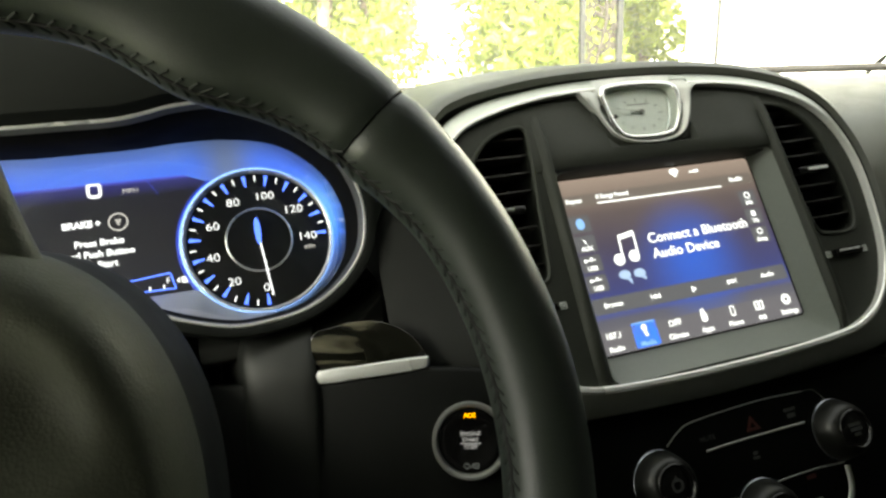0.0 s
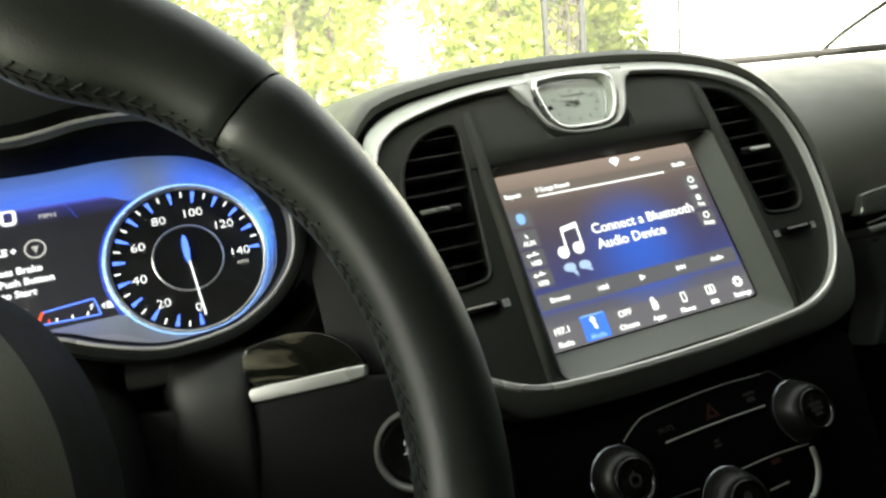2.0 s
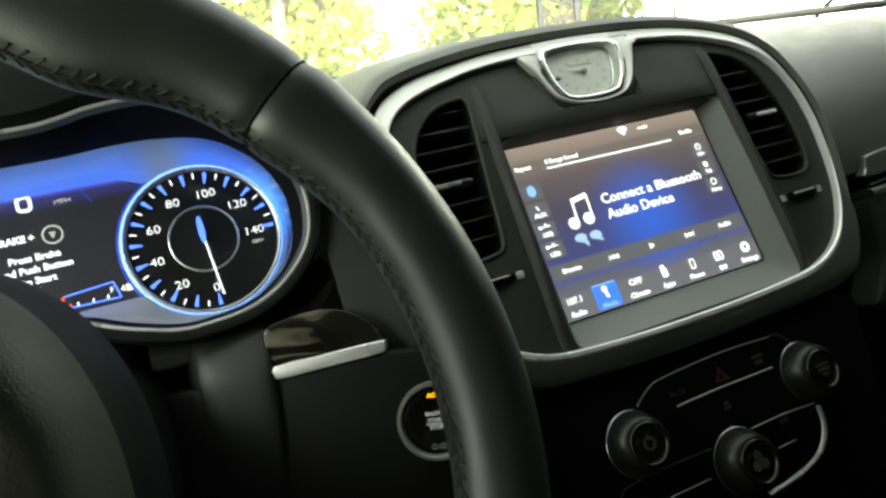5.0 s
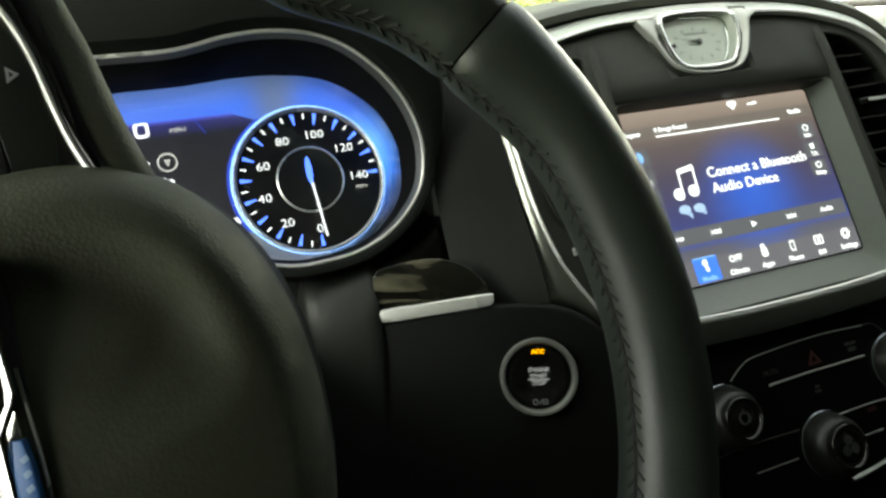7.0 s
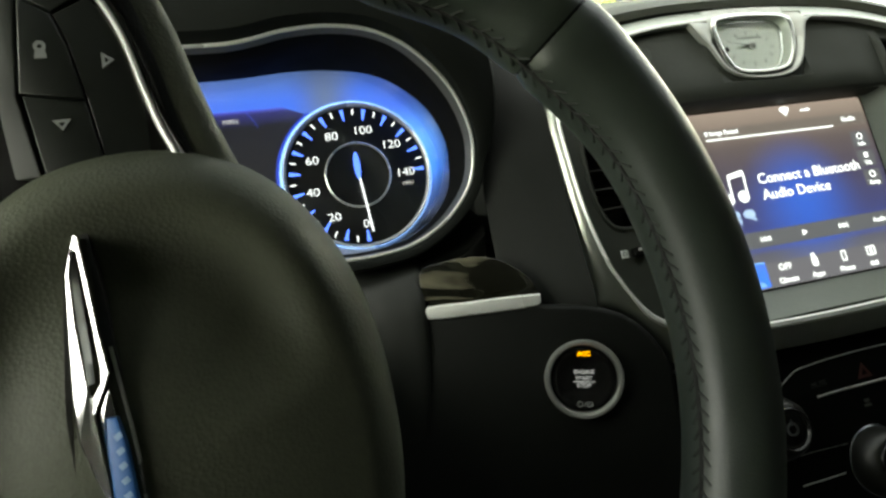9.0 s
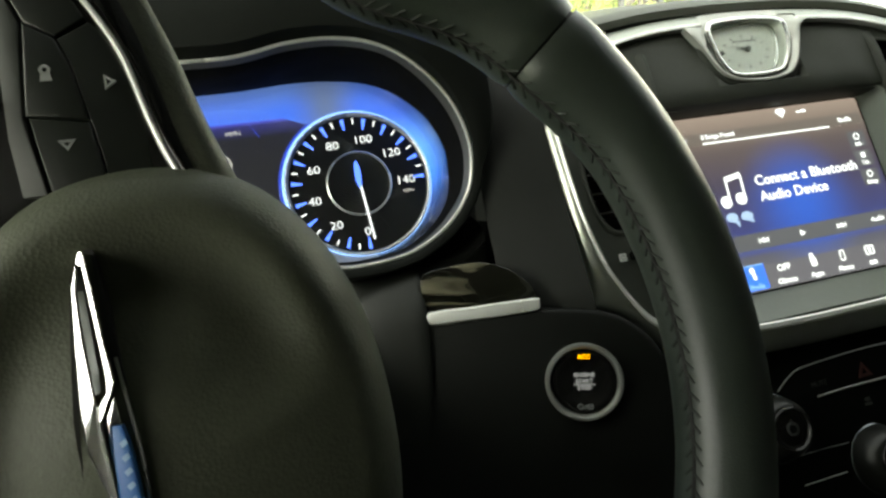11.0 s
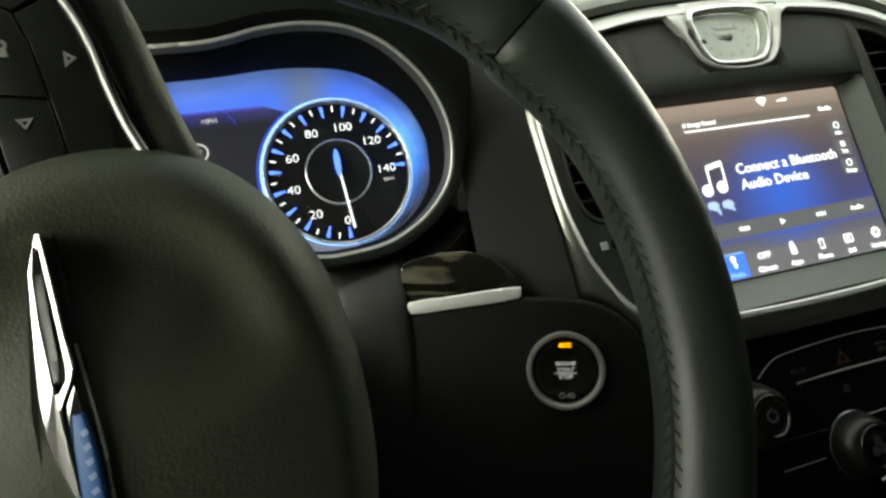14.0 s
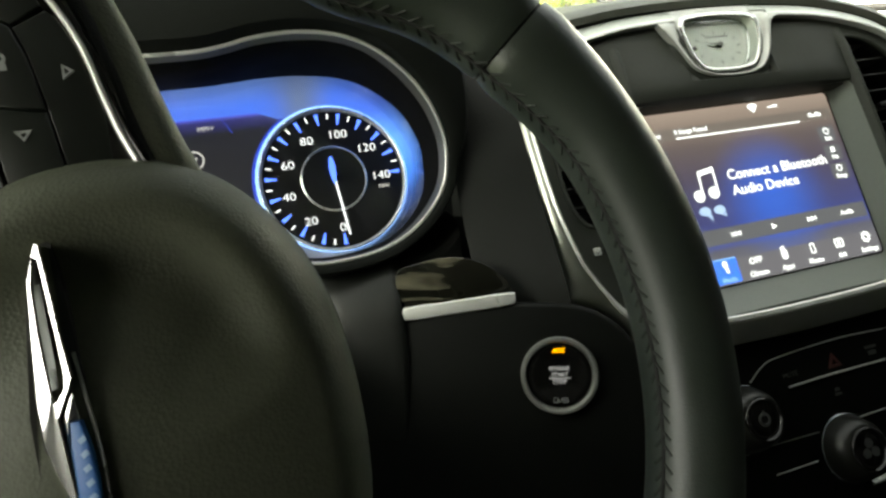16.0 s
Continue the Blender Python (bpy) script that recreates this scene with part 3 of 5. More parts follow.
# raised ribs on both sides of the screen recess, and a brow over it
for sx in (-1, 1):
    x0 = 0.1055 if sx > 0 else -0.0935
    prof = [(0.006, 0.0), (0.005, 0.003), (0.002, 0.0055), (-0.001, 0.0055), (-0.0025, 0.003), (-0.003, -0.001)]
    rings = [[(x0 + sx * u + sx * lean, y, 0.008 + v * fade) for u, v in prof] for y, lean, fade in ((0.112, -0.002, 0.05), (0.098, -0.001, 0.8), (0.06, 0, 1), (0.0, 0.001, 1), (-0.050, 0.002, 0.95), (-0.072, 0.002, 0.6), (-0.083, 0.002, 0.05))]
    part("rib", loft(rings, closed=False), PANEL, stack)
rings = []
for x in np.linspace(-0.104, 0.104, 31):
    f = max(0.0, 1 - (abs(x) / 0.104) ** 6)
    rings.append([(x, y, z) for y, z in ((0.122, 0.0075), (0.110, 0.0085), (0.098, 0.009 + 0.001 * f), (0.088, 0.009 + 0.0025 * f), (0.079, 0.009 + 0.004 * f), (0.0725, 0.009 + 0.0035 * f), (0.0685, 0.0085 + 0.0025 * f), (0.0662, 0.006 + 0.001 * f), (0.0650, 0.001), (0.0645, -0.002))])
part("brow", clock_bay(loft(rings, closed=False)), PANEL, stack, "rounded brow over the screen")
# recess walls round the screen; window light on them is put into a paler colour
rec_o, rec_i = SCREEN_HOLE, rrect(0.1745, 0.131, 0.004)
rings = [[(x, y, 0.008) for x, y in rec_o], [(x, y, 0.0075) for x, y in offset(rec_o, -0.001)], [(x, y, -0.002) for x, y in offset(rec_i, 0.0035)], [(x, y, -0.0032) for x, y in rec_i]]
part("screen_recess", loft(rings, cap=(False, False)), RECESSLIT, stack, "sloping walls round the screen, paler for window light")
part("recess_floor", slab(offset(rec_o, 0.004), -0.02, -0.006), DARK, stack)


def air_vent(outline, flip):
    v = thing("air_vent", STACK, "black upright air vent with thin horizontal slats", "air vent", "vents of the centre stack")
    ol = [tuple(p) for p in outline]
    part("vent_rim", band(offset(ol, 0.0022), offset(ol, -0.0008), 0.0065, 0.0095, 0.001), PANEL, v)
    part("duct", loft([[(x, y, 0.007) for x, y in ol], [(x, y, -0.040) for x, y in ol]], cap=(False, True)), DARK, v, "black duct behind the slats")
    xs = lambda y: [x for (x, yy) in ol if abs(yy - y) < 0.006]
    for k in range(8):
        y = 0.0052 + k * 0.0132
        near = xs(y)
        if len(near) < 2:
            continue
        a, b = min(near) + 0.0008, max(near) - 0.0008
        if k != 3:
            part("slat", box(b - a, 0.0010, 0.014, (a + b) / 2, y, -0.003, 0.0003), SLATS, v)
    x = 0.0008 + flip * 0.1365
    tab = part("slider", box(0.030, 0.0060, 0.008, x - flip * 0.002, 0.0435, 0.005, 0.002), PIANO, v, "sliding vent tab")
    part("slider_glint", box(0.020, 0.0026, 0.0006, x + flip * 0.002, 0.0440, 0.0091, 0.0003), BRIGHT if flip > 0 else LINEGREY, tab, "bright line on the tab")
    wx = 0.0008 + flip * 0.130 + (0.0045 if flip > 0 else 0)
    wheel_ = part("thumbwheel", box(0.027, 0.0058, 0.006, wx, -0.0260, 0.009, 0.002), PIANO, v, "black thumbwheel under the vent")
    part("thumbwheel_glint", box(0.020, 0.0013, 0.0006, wx, -0.0250, 0.0121, 0.0002), BRIGHT, wheel_)
    for s in (-1, 1):
        mark = part("marker", box(0.0048, 0.0048, 0.0008, wx + s * 0.0183, -0.0260, 0.0082, 0.0002), MARK, v, "small grey vent mark")
        part("marker_ring", band(circle(0.0015, 14, wx + s * 0.0183, -0.0260), circle(0.0010, 14, wx + s * 0.0183, -0.0260), 0.0085, 0.0087), INK, mark)
    return v


air_vent(VENT_R, 1)
air_vent(VENT_L, -1)

# clock
clock = thing("dash_clock", STACK, "analogue clock with a pale face in a chrome surround", "clock")
CLK = smooth_loop(mm([(-36.3, 113.5), (-36.6, 121), (-34.2, 126.4), (-29.5, 128.8), (-15, 131), (4.5, 131), (21, 128.8), (26.6, 125.6), (28.7, 119.7), (27.8, 112), (25.4, 103), (21.2, 94.8), (14.3, 87.4), (0, 85), (-14, 85.2), (-23, 86.2), (-29.5, 90), (-34.2, 100)]), 4)
clk_o = smooth_loop(mm([(-56, 129), (-45, 136.4), (-22, 138.8), (-3, 139.2), (16, 138.8), (37, 136.8), (54, 129), (42.5, 120), (38, 110), (33, 98), (27.2, 89), (18, 82.6), (2, 79.8), (-16, 80.6), (-27.4, 83.4), (-36, 88.8), (-41.2, 98), (-45.8, 109)]), 4)
clk_i = smooth_loop(mm([(-36.9, 121), (-33.8, 127.2), (-16, 131.4), (-4, 131.9), (5, 131.5), (22, 129.0), (27.4, 125.6), (29.2, 119.7), (28.2, 111), (25.8, 103), (21.6, 94.6), (14.5, 87.0), (0, 84.6), (-14, 84.8), (-23, 85.8), (-29.9, 89.7), (-34.7, 100), (-36.9, 113)]), 4)
cushion = smooth_loop(mm([(-44, 122), (-46.5, 108), (-45.5, 98), (-40, 86.5), (-30, 79.2), (-17, 76), (2, 75.2), (19, 78), (29.5, 85.6), (35.5, 96.5), (38, 108), (36, 122)]), 4, False)
rings = [[(-0.003 + (p.x + 0.003) * k, 0.112 + (p.y - 0.112) * k, z) for p in cushion] for k, z in ((1.06, 0.0060), (1.02, 0.0090), (0.98, 0.0108), (0.93, 0.0114), (0.80, 0.0114))]
part("cushion", loft(rings, closed=False), PANEL, clock, "dark rounded lip under the clock")


def under_arch(y, z):
    """Heights on the clock follow the arch as it slopes back above the dial."""
    return min(z, 0.0140 - 0.53 * max(0.0, y - 0.1235))


rings = [[(x, y, -0.004) for x, y, *_ in clk_o], [(x, y, under_arch(y, 0.0135)) for x, y, *_ in clk_o]]
for k, z in ((0.08, 0.0146), (0.18, 0.0146), (0.30, 0.0136), (0.50, 0.0116), (0.75, 0.0104), (1.0, 0.0100)):
    ring = []
    for a, b in zip(clk_o, clk_i):
        x, y = a[0] + (b[0] - a[0]) * k, a[1] + (b[1] - a[1]) * k
        dish = min(1.0, max(0.0, (0.043 - abs(x + 0.0035)) / 0.010)) if y > 0.112 else 1.0
        ring.append((x, y, under_arch(y, 0.0142 + (z - 0.0142) * dish)))
    rings.append(ring)
part("surround", loft(rings, cap=(False, False)), SATIN, clock, "dished satin silver shield round the clock")
bezel = band(offset(CLK, 0.0022), offset(CLK, -0.0014), 0.001, 0.0148, 0.0014)
for v in bezel.verts:
    v.co.z = under_arch(v.co.y - 0.0006, v.co.z)
part("bezel", bezel, BEZEL, clock, "polished chrome bezel")
CLK_IN = [(p[0] * 0.86 - 0.0005, (p[1] - 0.108) * 0.86 + 0.1080) for p in CLK]
part("well", loft([[(x, y, under_arch(y + 0.001, 0.0135)) for x, y in offset(CLK, -0.0010)], [(x, y, under_arch(y + 0.004, 0.0105)) for x, y in offset(CLK, -0.0026)], [(x, y, 0.0064) for x, y in offset(CLK_IN, 0.0008)]], cap=(False, False)), CLOCKRING, clock, "pale sloping ring inside the bezel")
part("inner_ring", band(offset(CLK_IN, 0.0012), offset(CLK_IN, -0.0004), 0.0025, 0.0072, 0.0004), BEZEL, clock, "thin bright ring round the dial")
part("dial", slab(CLK_IN, 0.0, 0.0045), CLOCKFACE, clock, "pale silver clock face")
cx, cy = -0.0016, 0.1088
for k in range(12):
    a = radians(30 * k)
    x, y = cx - 0.002 + 0.0205 * math.sin(a), cy - 0.0015 + 0.0135 * math.cos(a)
    part("hour_mark", bar(x, y, x - 0.0030 * math.sin(a), y - 0.0026 * math.cos(a), 0.0008, 0.0046), CLOCKINK, clock)
for k in range(7):
    x = cx - 0.0105 + 0.0030 * k
    part("maker_bar", bar(x, cy + 0.0068, x + 0.0021, cy + 0.0068, 0.0012, 0.0046), CLOCKINK, clock, "small unreadable lettering")
part("hour_pointer", flat_poly([(cx, cy - 0.0009), (cx - 0.0105, cy - 0.0003), (cx - 0.0105, cy + 0.0003), (cx, cy + 0.0009)], 0.0054), CLOCKINK, clock)
part("minute_pointer", flat_poly([(cx, cy - 0.0007), (cx - 0.0170, cy + 0.0030), (cx, cy + 0.0007)], 0.0058), CLOCKINK, clock)
part("pin", lathe([(0.0022, 0.0045), (0.0022, 0.0062), (0.0008, 0.0068)], 16), CLOCKINK, clock, m=Matrix.Translation((cx, cy, 0)))
part("setting_stem", tube([(-0.0286, 0.1056, 0.0060), (-0.0258, 0.1062, 0.0080)], lambda u: 0.0012 + 0.0008 * u, 8), INK, clock, "small dark setting stem")
lens = part("lens", slab(offset(CLK_IN, 0.0010), 0.0073, 0.0075), LENS, clock, "clear clock glass")

# ---- touchscreen ----
ts = thing("touchscreen", STACK, "lit touchscreen showing an audio page in blue and grey", "screen")
part("display", slab(rrect(0.171, 0.128, 0.003), -0.006, -0.003),
     glow_field("screen_picture", [(0.0, (0.12, 0.12, 0.14)), (0.18, (0.08, 0.08, 0.11)), (0.22, (0.04, 0.06, 0.24)), (0.34, (0.04, 0.045, 0.14)), (0.6, (0.055, 0.047, 0.075)), (0.78, (0.085, 0.068, 0.072)), (0.88, (0.15, 0.118, 0.108)), (1.0, (0.24, 0.19, 0.17))],
                0.36, "Y", -0.064, 0.064, (0.008, -0.008, 0.056, (0.028, 0.090, 0.46))), ts, "screen picture")
Z = -0.00295
ZT = -0.0027


def ui_button(name, x, y, w, h, material=None, r=0.001):
    return part(name, flat_poly(rrect(w, h, r, x, y, 2), Z), material or UI_BTN, ts)


ui_button("status_bar", 0, 0.0475, 0.168, 0.0085, UI_TOP)
ui_button("media_bar", 0, -0.0305, 0.168, 0.0115, UI_BTN)
bottom = ui_button("menu_bar", 0, -0.0555, 0.170, 0.0165, UI_BAR)
for k, y in enumerate((0.030, 0.015, 0.0005, -0.014)):
    ui_button("source_tile", -0.0755, y, 0.0165, 0.0125)
for k, y in enumerate((0.031, 0.016, 0.001)):
    ui_button("option_tile", 0.0735, y, 0.0150, 0.0125)
ui_button("active_tile", -0.050, -0.0545, 0.0195, 0.0175, UI_BLUE)
part("active_line", bar(-0.0590, -0.0462, -0.0412, -0.0462, 0.0009, ZT), UI_CYAN, ts)
part("progress_line", bar(-0.057, 0.044, 0.053, 0.0435, 0.0011, ZT), UI_WHITE, ts)
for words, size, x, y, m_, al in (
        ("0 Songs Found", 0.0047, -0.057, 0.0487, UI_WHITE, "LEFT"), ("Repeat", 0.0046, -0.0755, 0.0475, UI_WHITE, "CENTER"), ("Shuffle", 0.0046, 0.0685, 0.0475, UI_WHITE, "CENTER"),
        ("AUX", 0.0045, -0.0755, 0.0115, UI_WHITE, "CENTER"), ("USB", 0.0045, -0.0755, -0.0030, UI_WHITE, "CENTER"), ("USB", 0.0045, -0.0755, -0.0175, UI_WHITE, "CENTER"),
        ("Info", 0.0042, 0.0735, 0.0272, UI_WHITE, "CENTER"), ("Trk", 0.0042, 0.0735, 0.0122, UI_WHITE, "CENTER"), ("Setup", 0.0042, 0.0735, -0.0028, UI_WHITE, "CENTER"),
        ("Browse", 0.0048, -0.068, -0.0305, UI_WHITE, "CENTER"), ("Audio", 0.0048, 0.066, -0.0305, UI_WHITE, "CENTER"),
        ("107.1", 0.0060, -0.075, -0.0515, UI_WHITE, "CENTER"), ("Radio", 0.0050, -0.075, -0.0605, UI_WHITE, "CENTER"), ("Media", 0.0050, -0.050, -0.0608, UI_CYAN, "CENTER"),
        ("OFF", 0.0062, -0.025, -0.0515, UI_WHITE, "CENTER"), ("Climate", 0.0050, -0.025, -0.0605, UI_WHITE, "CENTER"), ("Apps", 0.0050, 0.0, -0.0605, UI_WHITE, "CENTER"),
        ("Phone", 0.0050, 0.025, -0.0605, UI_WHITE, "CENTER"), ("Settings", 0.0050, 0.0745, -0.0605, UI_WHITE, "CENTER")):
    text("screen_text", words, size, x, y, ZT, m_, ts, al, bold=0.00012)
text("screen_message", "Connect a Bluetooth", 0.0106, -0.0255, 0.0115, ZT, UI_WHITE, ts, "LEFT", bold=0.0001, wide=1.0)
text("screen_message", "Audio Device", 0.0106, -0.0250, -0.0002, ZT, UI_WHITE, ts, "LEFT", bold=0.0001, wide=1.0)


def icon(name, bm, material=UI_WHITE):
    return part(name, bm, material, ts)


bm = flat_poly(circle(0.0043, 20, -0.053, 0.000), ZT)
flat_poly(circle(0.0043, 20, -0.0405, 0.001), ZT, bm=bm)
bar(-0.0497, 0.001, -0.0487, 0.0165, 0.0013, ZT, bm=bm)
bar(-0.0370, 0.002, -0.0360, 0.0185, 0.0013, ZT, bm=bm)
bar(-0.0490, 0.0160, -0.0357, 0.0182, 0.0036, ZT + 0.00005, bm=bm)
icon("note_icon", bm)
bm = bmesh.new()
for x0, y0, foot in ((-0.0525, -0.0115, 0.0075), (-0.0405, -0.0120, 0.0052)):
    drop = [(x0 + 0.0048 * math.cos(a), y0 + 0.0035 * math.sin(a)) for a in np.linspace(2.6, -0.9, 12)]
    flat_poly([(x0 - 0.0048, y0 + 0.0005), (x0 - 0.0040, y0 - 0.0018), (x0 + 0.0016, y0 - 0.0036), (x0 + 0.0042, y0 - foot), (x0 + 0.0048, y0 - 0.0030)] + drop[::-1], ZT, bm=bm)
icon("note_reflection", bm, UI_PALE)
icon("signal_icon", flat_poly([(0.0105, 0.0605), (0.012, 0.0622), (0.015, 0.0628), (0.018, 0.0622), (0.0195, 0.0605), (0.015, 0.0555)], ZT))
bm = flat_poly(rrect(0.009, 0.0012, 0.0005, 0.033, 0.0585, 3), ZT)
flat_poly(rrect(0.004, 0.0022, 0.0008, 0.035, 0.0588, 3), ZT + 0.00005, bm=bm)
icon("cloud_icon", bm, UI_WHITE)
icon("source_icon", flat_poly([(x * 0.8 - 0.0755, y + 0.030) for x, y in circle(0.0042, 20)], ZT), UI_CYAN)
icon("source_icon", bar(-0.0768, 0.0185, -0.0750, 0.0152, 0.0009, ZT))
for y in (0.0028, -0.0117):
    bm = bar(-0.0795, y, -0.0715, y + 0.0002, 0.0008, ZT)
    flat_poly(circle(0.0013, 10, -0.0795, y), ZT + 0.00005, bm=bm)
    flat_poly(circle(0.0010, 10, -0.0748, y + 0.0013), ZT + 0.00005, bm=bm)
    icon("source_icon", bm)
for y, s in ((0.0332, 0), (0.0182, 1), (0.0034, 2)):
    icon("option_icon", band(circle(0.0027, 18, 0.0735, y), circle(0.0019, 18, 0.0735, y), ZT, ZT + 0.0002) if s != 1 else flat_poly(rrect(0.0036, 0.004, 0.0004, 0.0735, y, 2), ZT))


def tri(x, y, s, d, bm=None):
    return flat_poly([(x - d * s, y - s), (x + d * s, y), (x - d * s, y + s)][::d], ZT, bm=bm)


bm = tri(-0.0315, -0.0305, 0.0019, -1)
tri(-0.0350, -0.0305, 0.0019, -1, bm)
bar(-0.0372, -0.0324, -0.0372, -0.0286, 0.0006, ZT, bm=bm)
icon("previous_icon", bm)
icon("play_icon", tri(-0.0005, -0.0305, 0.0022, 1))
bm = tri(0.031, -0.0305, 0.0019, 1)
tri(0.0345, -0.0305, 0.0019, 1, bm)
bar(0.0367, -0.0324, 0.0367, -0.0286, 0.0006, ZT, bm=bm)
icon("next_icon", bm)
bm = flat_poly(circle(0.0021, 14, -0.0505, -0.0497), ZT)
bar(-0.0505, -0.0500, -0.0495, -0.0560, 0.0022, ZT + 0.00005, bm=bm)
icon("media_icon", bm)
bm = flat_poly(rrect(0.0048, 0.0068, 0.0016, 0.0, -0.0515, 3), ZT)
bar(-0.002, -0.0475, 0.001, -0.0465, 0.0022, ZT + 0.00005, bm=bm)
icon("apps_icon", bm)
icon("phone_icon", band(rrect(0.0042, 0.0075, 0.0008, 0.025, -0.0515, 2), rrect(0.0028, 0.0056, 0.0004, 0.025, -0.0515, 2), ZT, ZT + 0.0002))
bm = band(rrect(0.0078, 0.0066, 0.0008, 0.049, -0.0515, 2), rrect(0.006, 0.0048, 0.0004, 0.049, -0.0515, 2), ZT, ZT + 0.0002)
bar(0.049, -0.0535, 0.049, -0.0495, 0.002, ZT, bm=bm)
icon("nav_icon", bm)
bm = bar(0.0458, -0.0605, 0.0485, -0.0605, 0.0030, ZT)
bar(0.0495, -0.0605, 0.0520, -0.0605, 0.0030, ZT, bm=bm)
icon("menu_label", bm)
gear = [((0.0043 if k % 4 < 2 else 0.0034) * math.cos(math.pi * k / 16) + 0.0745, (0.0043 if k % 4 < 2 else 0.0034) * math.sin(math.pi * k / 16) - 0.0512) for k in range(32)]
icon("settings_icon", band(gear, circle(0.0018, 32, 0.0745, -0.0512), ZT, ZT + 0.0002))
part("screen_glass", slab(rrect(0.1712, 0.1282, 0.003), -0.0024, -0.0021), LENS, ts, "clear glossy cover glass")

# ---- climate panel ----
cp = thing("climate_panel", STACK, "black climate panel with three round knobs", "control panel")
pan = smooth_loop(mm([(-132, -104), (2, -105), (136, -104), (140, -140), (128, -190), (108, -225), (60, -240), (2, -242), (-56, -240), (-104, -225), (-124, -190), (-136, -140)]), 4)
part("panel", slab([tuple(p) for p in pan], -0.02, -0.0005, 0.002), PANELBLACK, cp, "smooth black panel")


def knob(x, y, r, h, mark):
    k = part("knob", lathe([(r, -0.002), (r, 0.001), (r * 0.985, 0.003), (r * 0.93, h * 0.42), (r * 0.86, h * 0.66), (r * 0.76, h * 0.84), (r * 0.68, h * 0.91), (r * 0.655, h * 0.92)], 64), KNOBSKIN, cp, "rubber-sided black knob with a bright ring", m=Matrix.Translation((x, y, 0)))
    part("knob_ring", turned_ring([(r * 1.04, -0.001), (r * 1.04, 0.0010), (r * 1.01, 0.0015), (r * 0.99, 0.0010)], 64), LIPCHROME, k, "thin chrome ring")
    part("knob_collar", turned_ring([(r * 0.655, h * 0.88), (r * 0.655, h * 0.97), (r * 0.635, h + 0.0002), (r * 0.60, h + 0.0006), (r * 0.56, h), (r * 0.53, h - 0.002)], 64), PIANO, k, "gloss black rounded collar")
    part("knob_cap", lathe([(r * 0.53, h - 0.003), (r * 0.52, h - 0.0018), (r * 0.46, h - 0.0010), (0.0004, h - 0.0008)], 48), PIANO, k, "gloss black cap")
    part("cap_groove", turned_ring([(r * 0.37, h - 0.0012), (r * 0.37, h - 0.0006), (r * 0.345, h - 0.0005), (r * 0.34, h - 0.0012)], 40), PIANO, k, "fine raised ring on the cap")
    if mark == "power":
        bm = band(circle(r * 0.2, 20), circle(r * 0.14, 20), h - 0.0007, h)
        bar(0, r * 0.1, 0, r * 0.28, r * 0.06, h - 0.0001, bm=bm)
    elif mark == "fan":
        bm = bmesh.new()
        for a in (90, 210, 330):
            flat_poly(circle(r * 0.15, 14, r * 0.18 * math.cos(radians(a)), r * 0.18 * math.sin(radians(a))), h - 0.0007, bm=bm)
    else:
        bm = bar(-r * 0.26, r * 0.14, r * 0.26, r * 0.14, r * 0.11, h - 0.0007)
        bar(-r * 0.24, -r * 0.02, r * 0.24, -r * 0.02, r * 0.11, h - 0.0007, bm=bm)
        bar(-r * 0.14, -r * 0.18, r * 0.14, -r * 0.18, r * 0.11, h - 0.0007, bm=bm)
    part("knob_mark", bm, DIMPRINT, k)
    return k


knob(-0.0728, -0.1495, 0.0205, 0.017, "power")
knob(0.0745, -0.148, 0.0205, 0.017, "bars")
knob(-0.0035, -0.185, 0.0215, 0.017, "fan")
for path, r in (([(-62, -128.5), (-50, -121), (-36.4, -117.6), (14.6, -115.5), (56.4, -117.1)], 0.0005), ([(56.4, -117.1), (66, -118), (74, -127)], 0.00025),
                ([(-33.9, -137.9), (2, -137.2), (49.2, -137.5)], 0.0010), ([(10.5, -168.7), (42, -168.2), (70.3, -169.6)], 0.0006),
                ([(72, -172), (69.5, -186), (60, -197.5), (47, -203.6), (28.5, -207.4), (5, -210)], 0.0020), ([(26.8, -186.7), (42.8, -186.5)], 0.0008),
                ([(-22.7, -170), (-55.7, -169.3), (-86, -170.7), (-95, -174.2), (-97, -186), (-92, -200)], 0.00035), ([(-63.9, -186.8), (-30.8, -186.5)], 0.0005)):
    pth = smooth_loop([(x / 1000, y / 1000, 0.0002) for x, y in path], 6, False)
    part("chrome_line", tube(pth, r, 8, flat=0.7), LINEGREY if r > 0.0015 or r < 0.00045 else SATIN, cp, "thin bright outline strip")
text("panel_text", "MUTE", 0.0048, -0.030, -0.1305, 0.0, DIMPRINT, cp)
part("hazard_mark", band([(0.0015, -0.1335), (0.0135, -0.1335), (0.0075, -0.1235)], [(0.0047, -0.1317), (0.0103, -0.1317), (0.0075, -0.1270)], -0.0004, 0.0002), REDPRINT, cp, "dim red warning triangle")
bm = bar(0.036, -0.1265, 0.046, -0.1265, 0.002, 0.0)
bar(0.0375, -0.1305, 0.0445, -0.1305, 0.003, 0.0, bm=bm)
part("panel_mark", bm, DIMPRINT, cp)
bm = bar(0.0005, -0.1475, 0.0045, -0.1475, 0.0022, 0.0)
bar(-0.0005, -0.1505, 0.0052, -0.1505, 0.0018, 0.0, bm=bm)
part("panel_mark", bm, DIMPRINT, cp)
part("panel_mark", bar(0.036, -0.172, 0.044, -0.172, 0.003, 0.0), REDPRINT, cp)

# ---- instrument cluster ----
cl = thing("instrument_cluster", CLUSTER, "instrument cluster lit blue with a round speedometer", "gauge cluster")
MID = -0.103


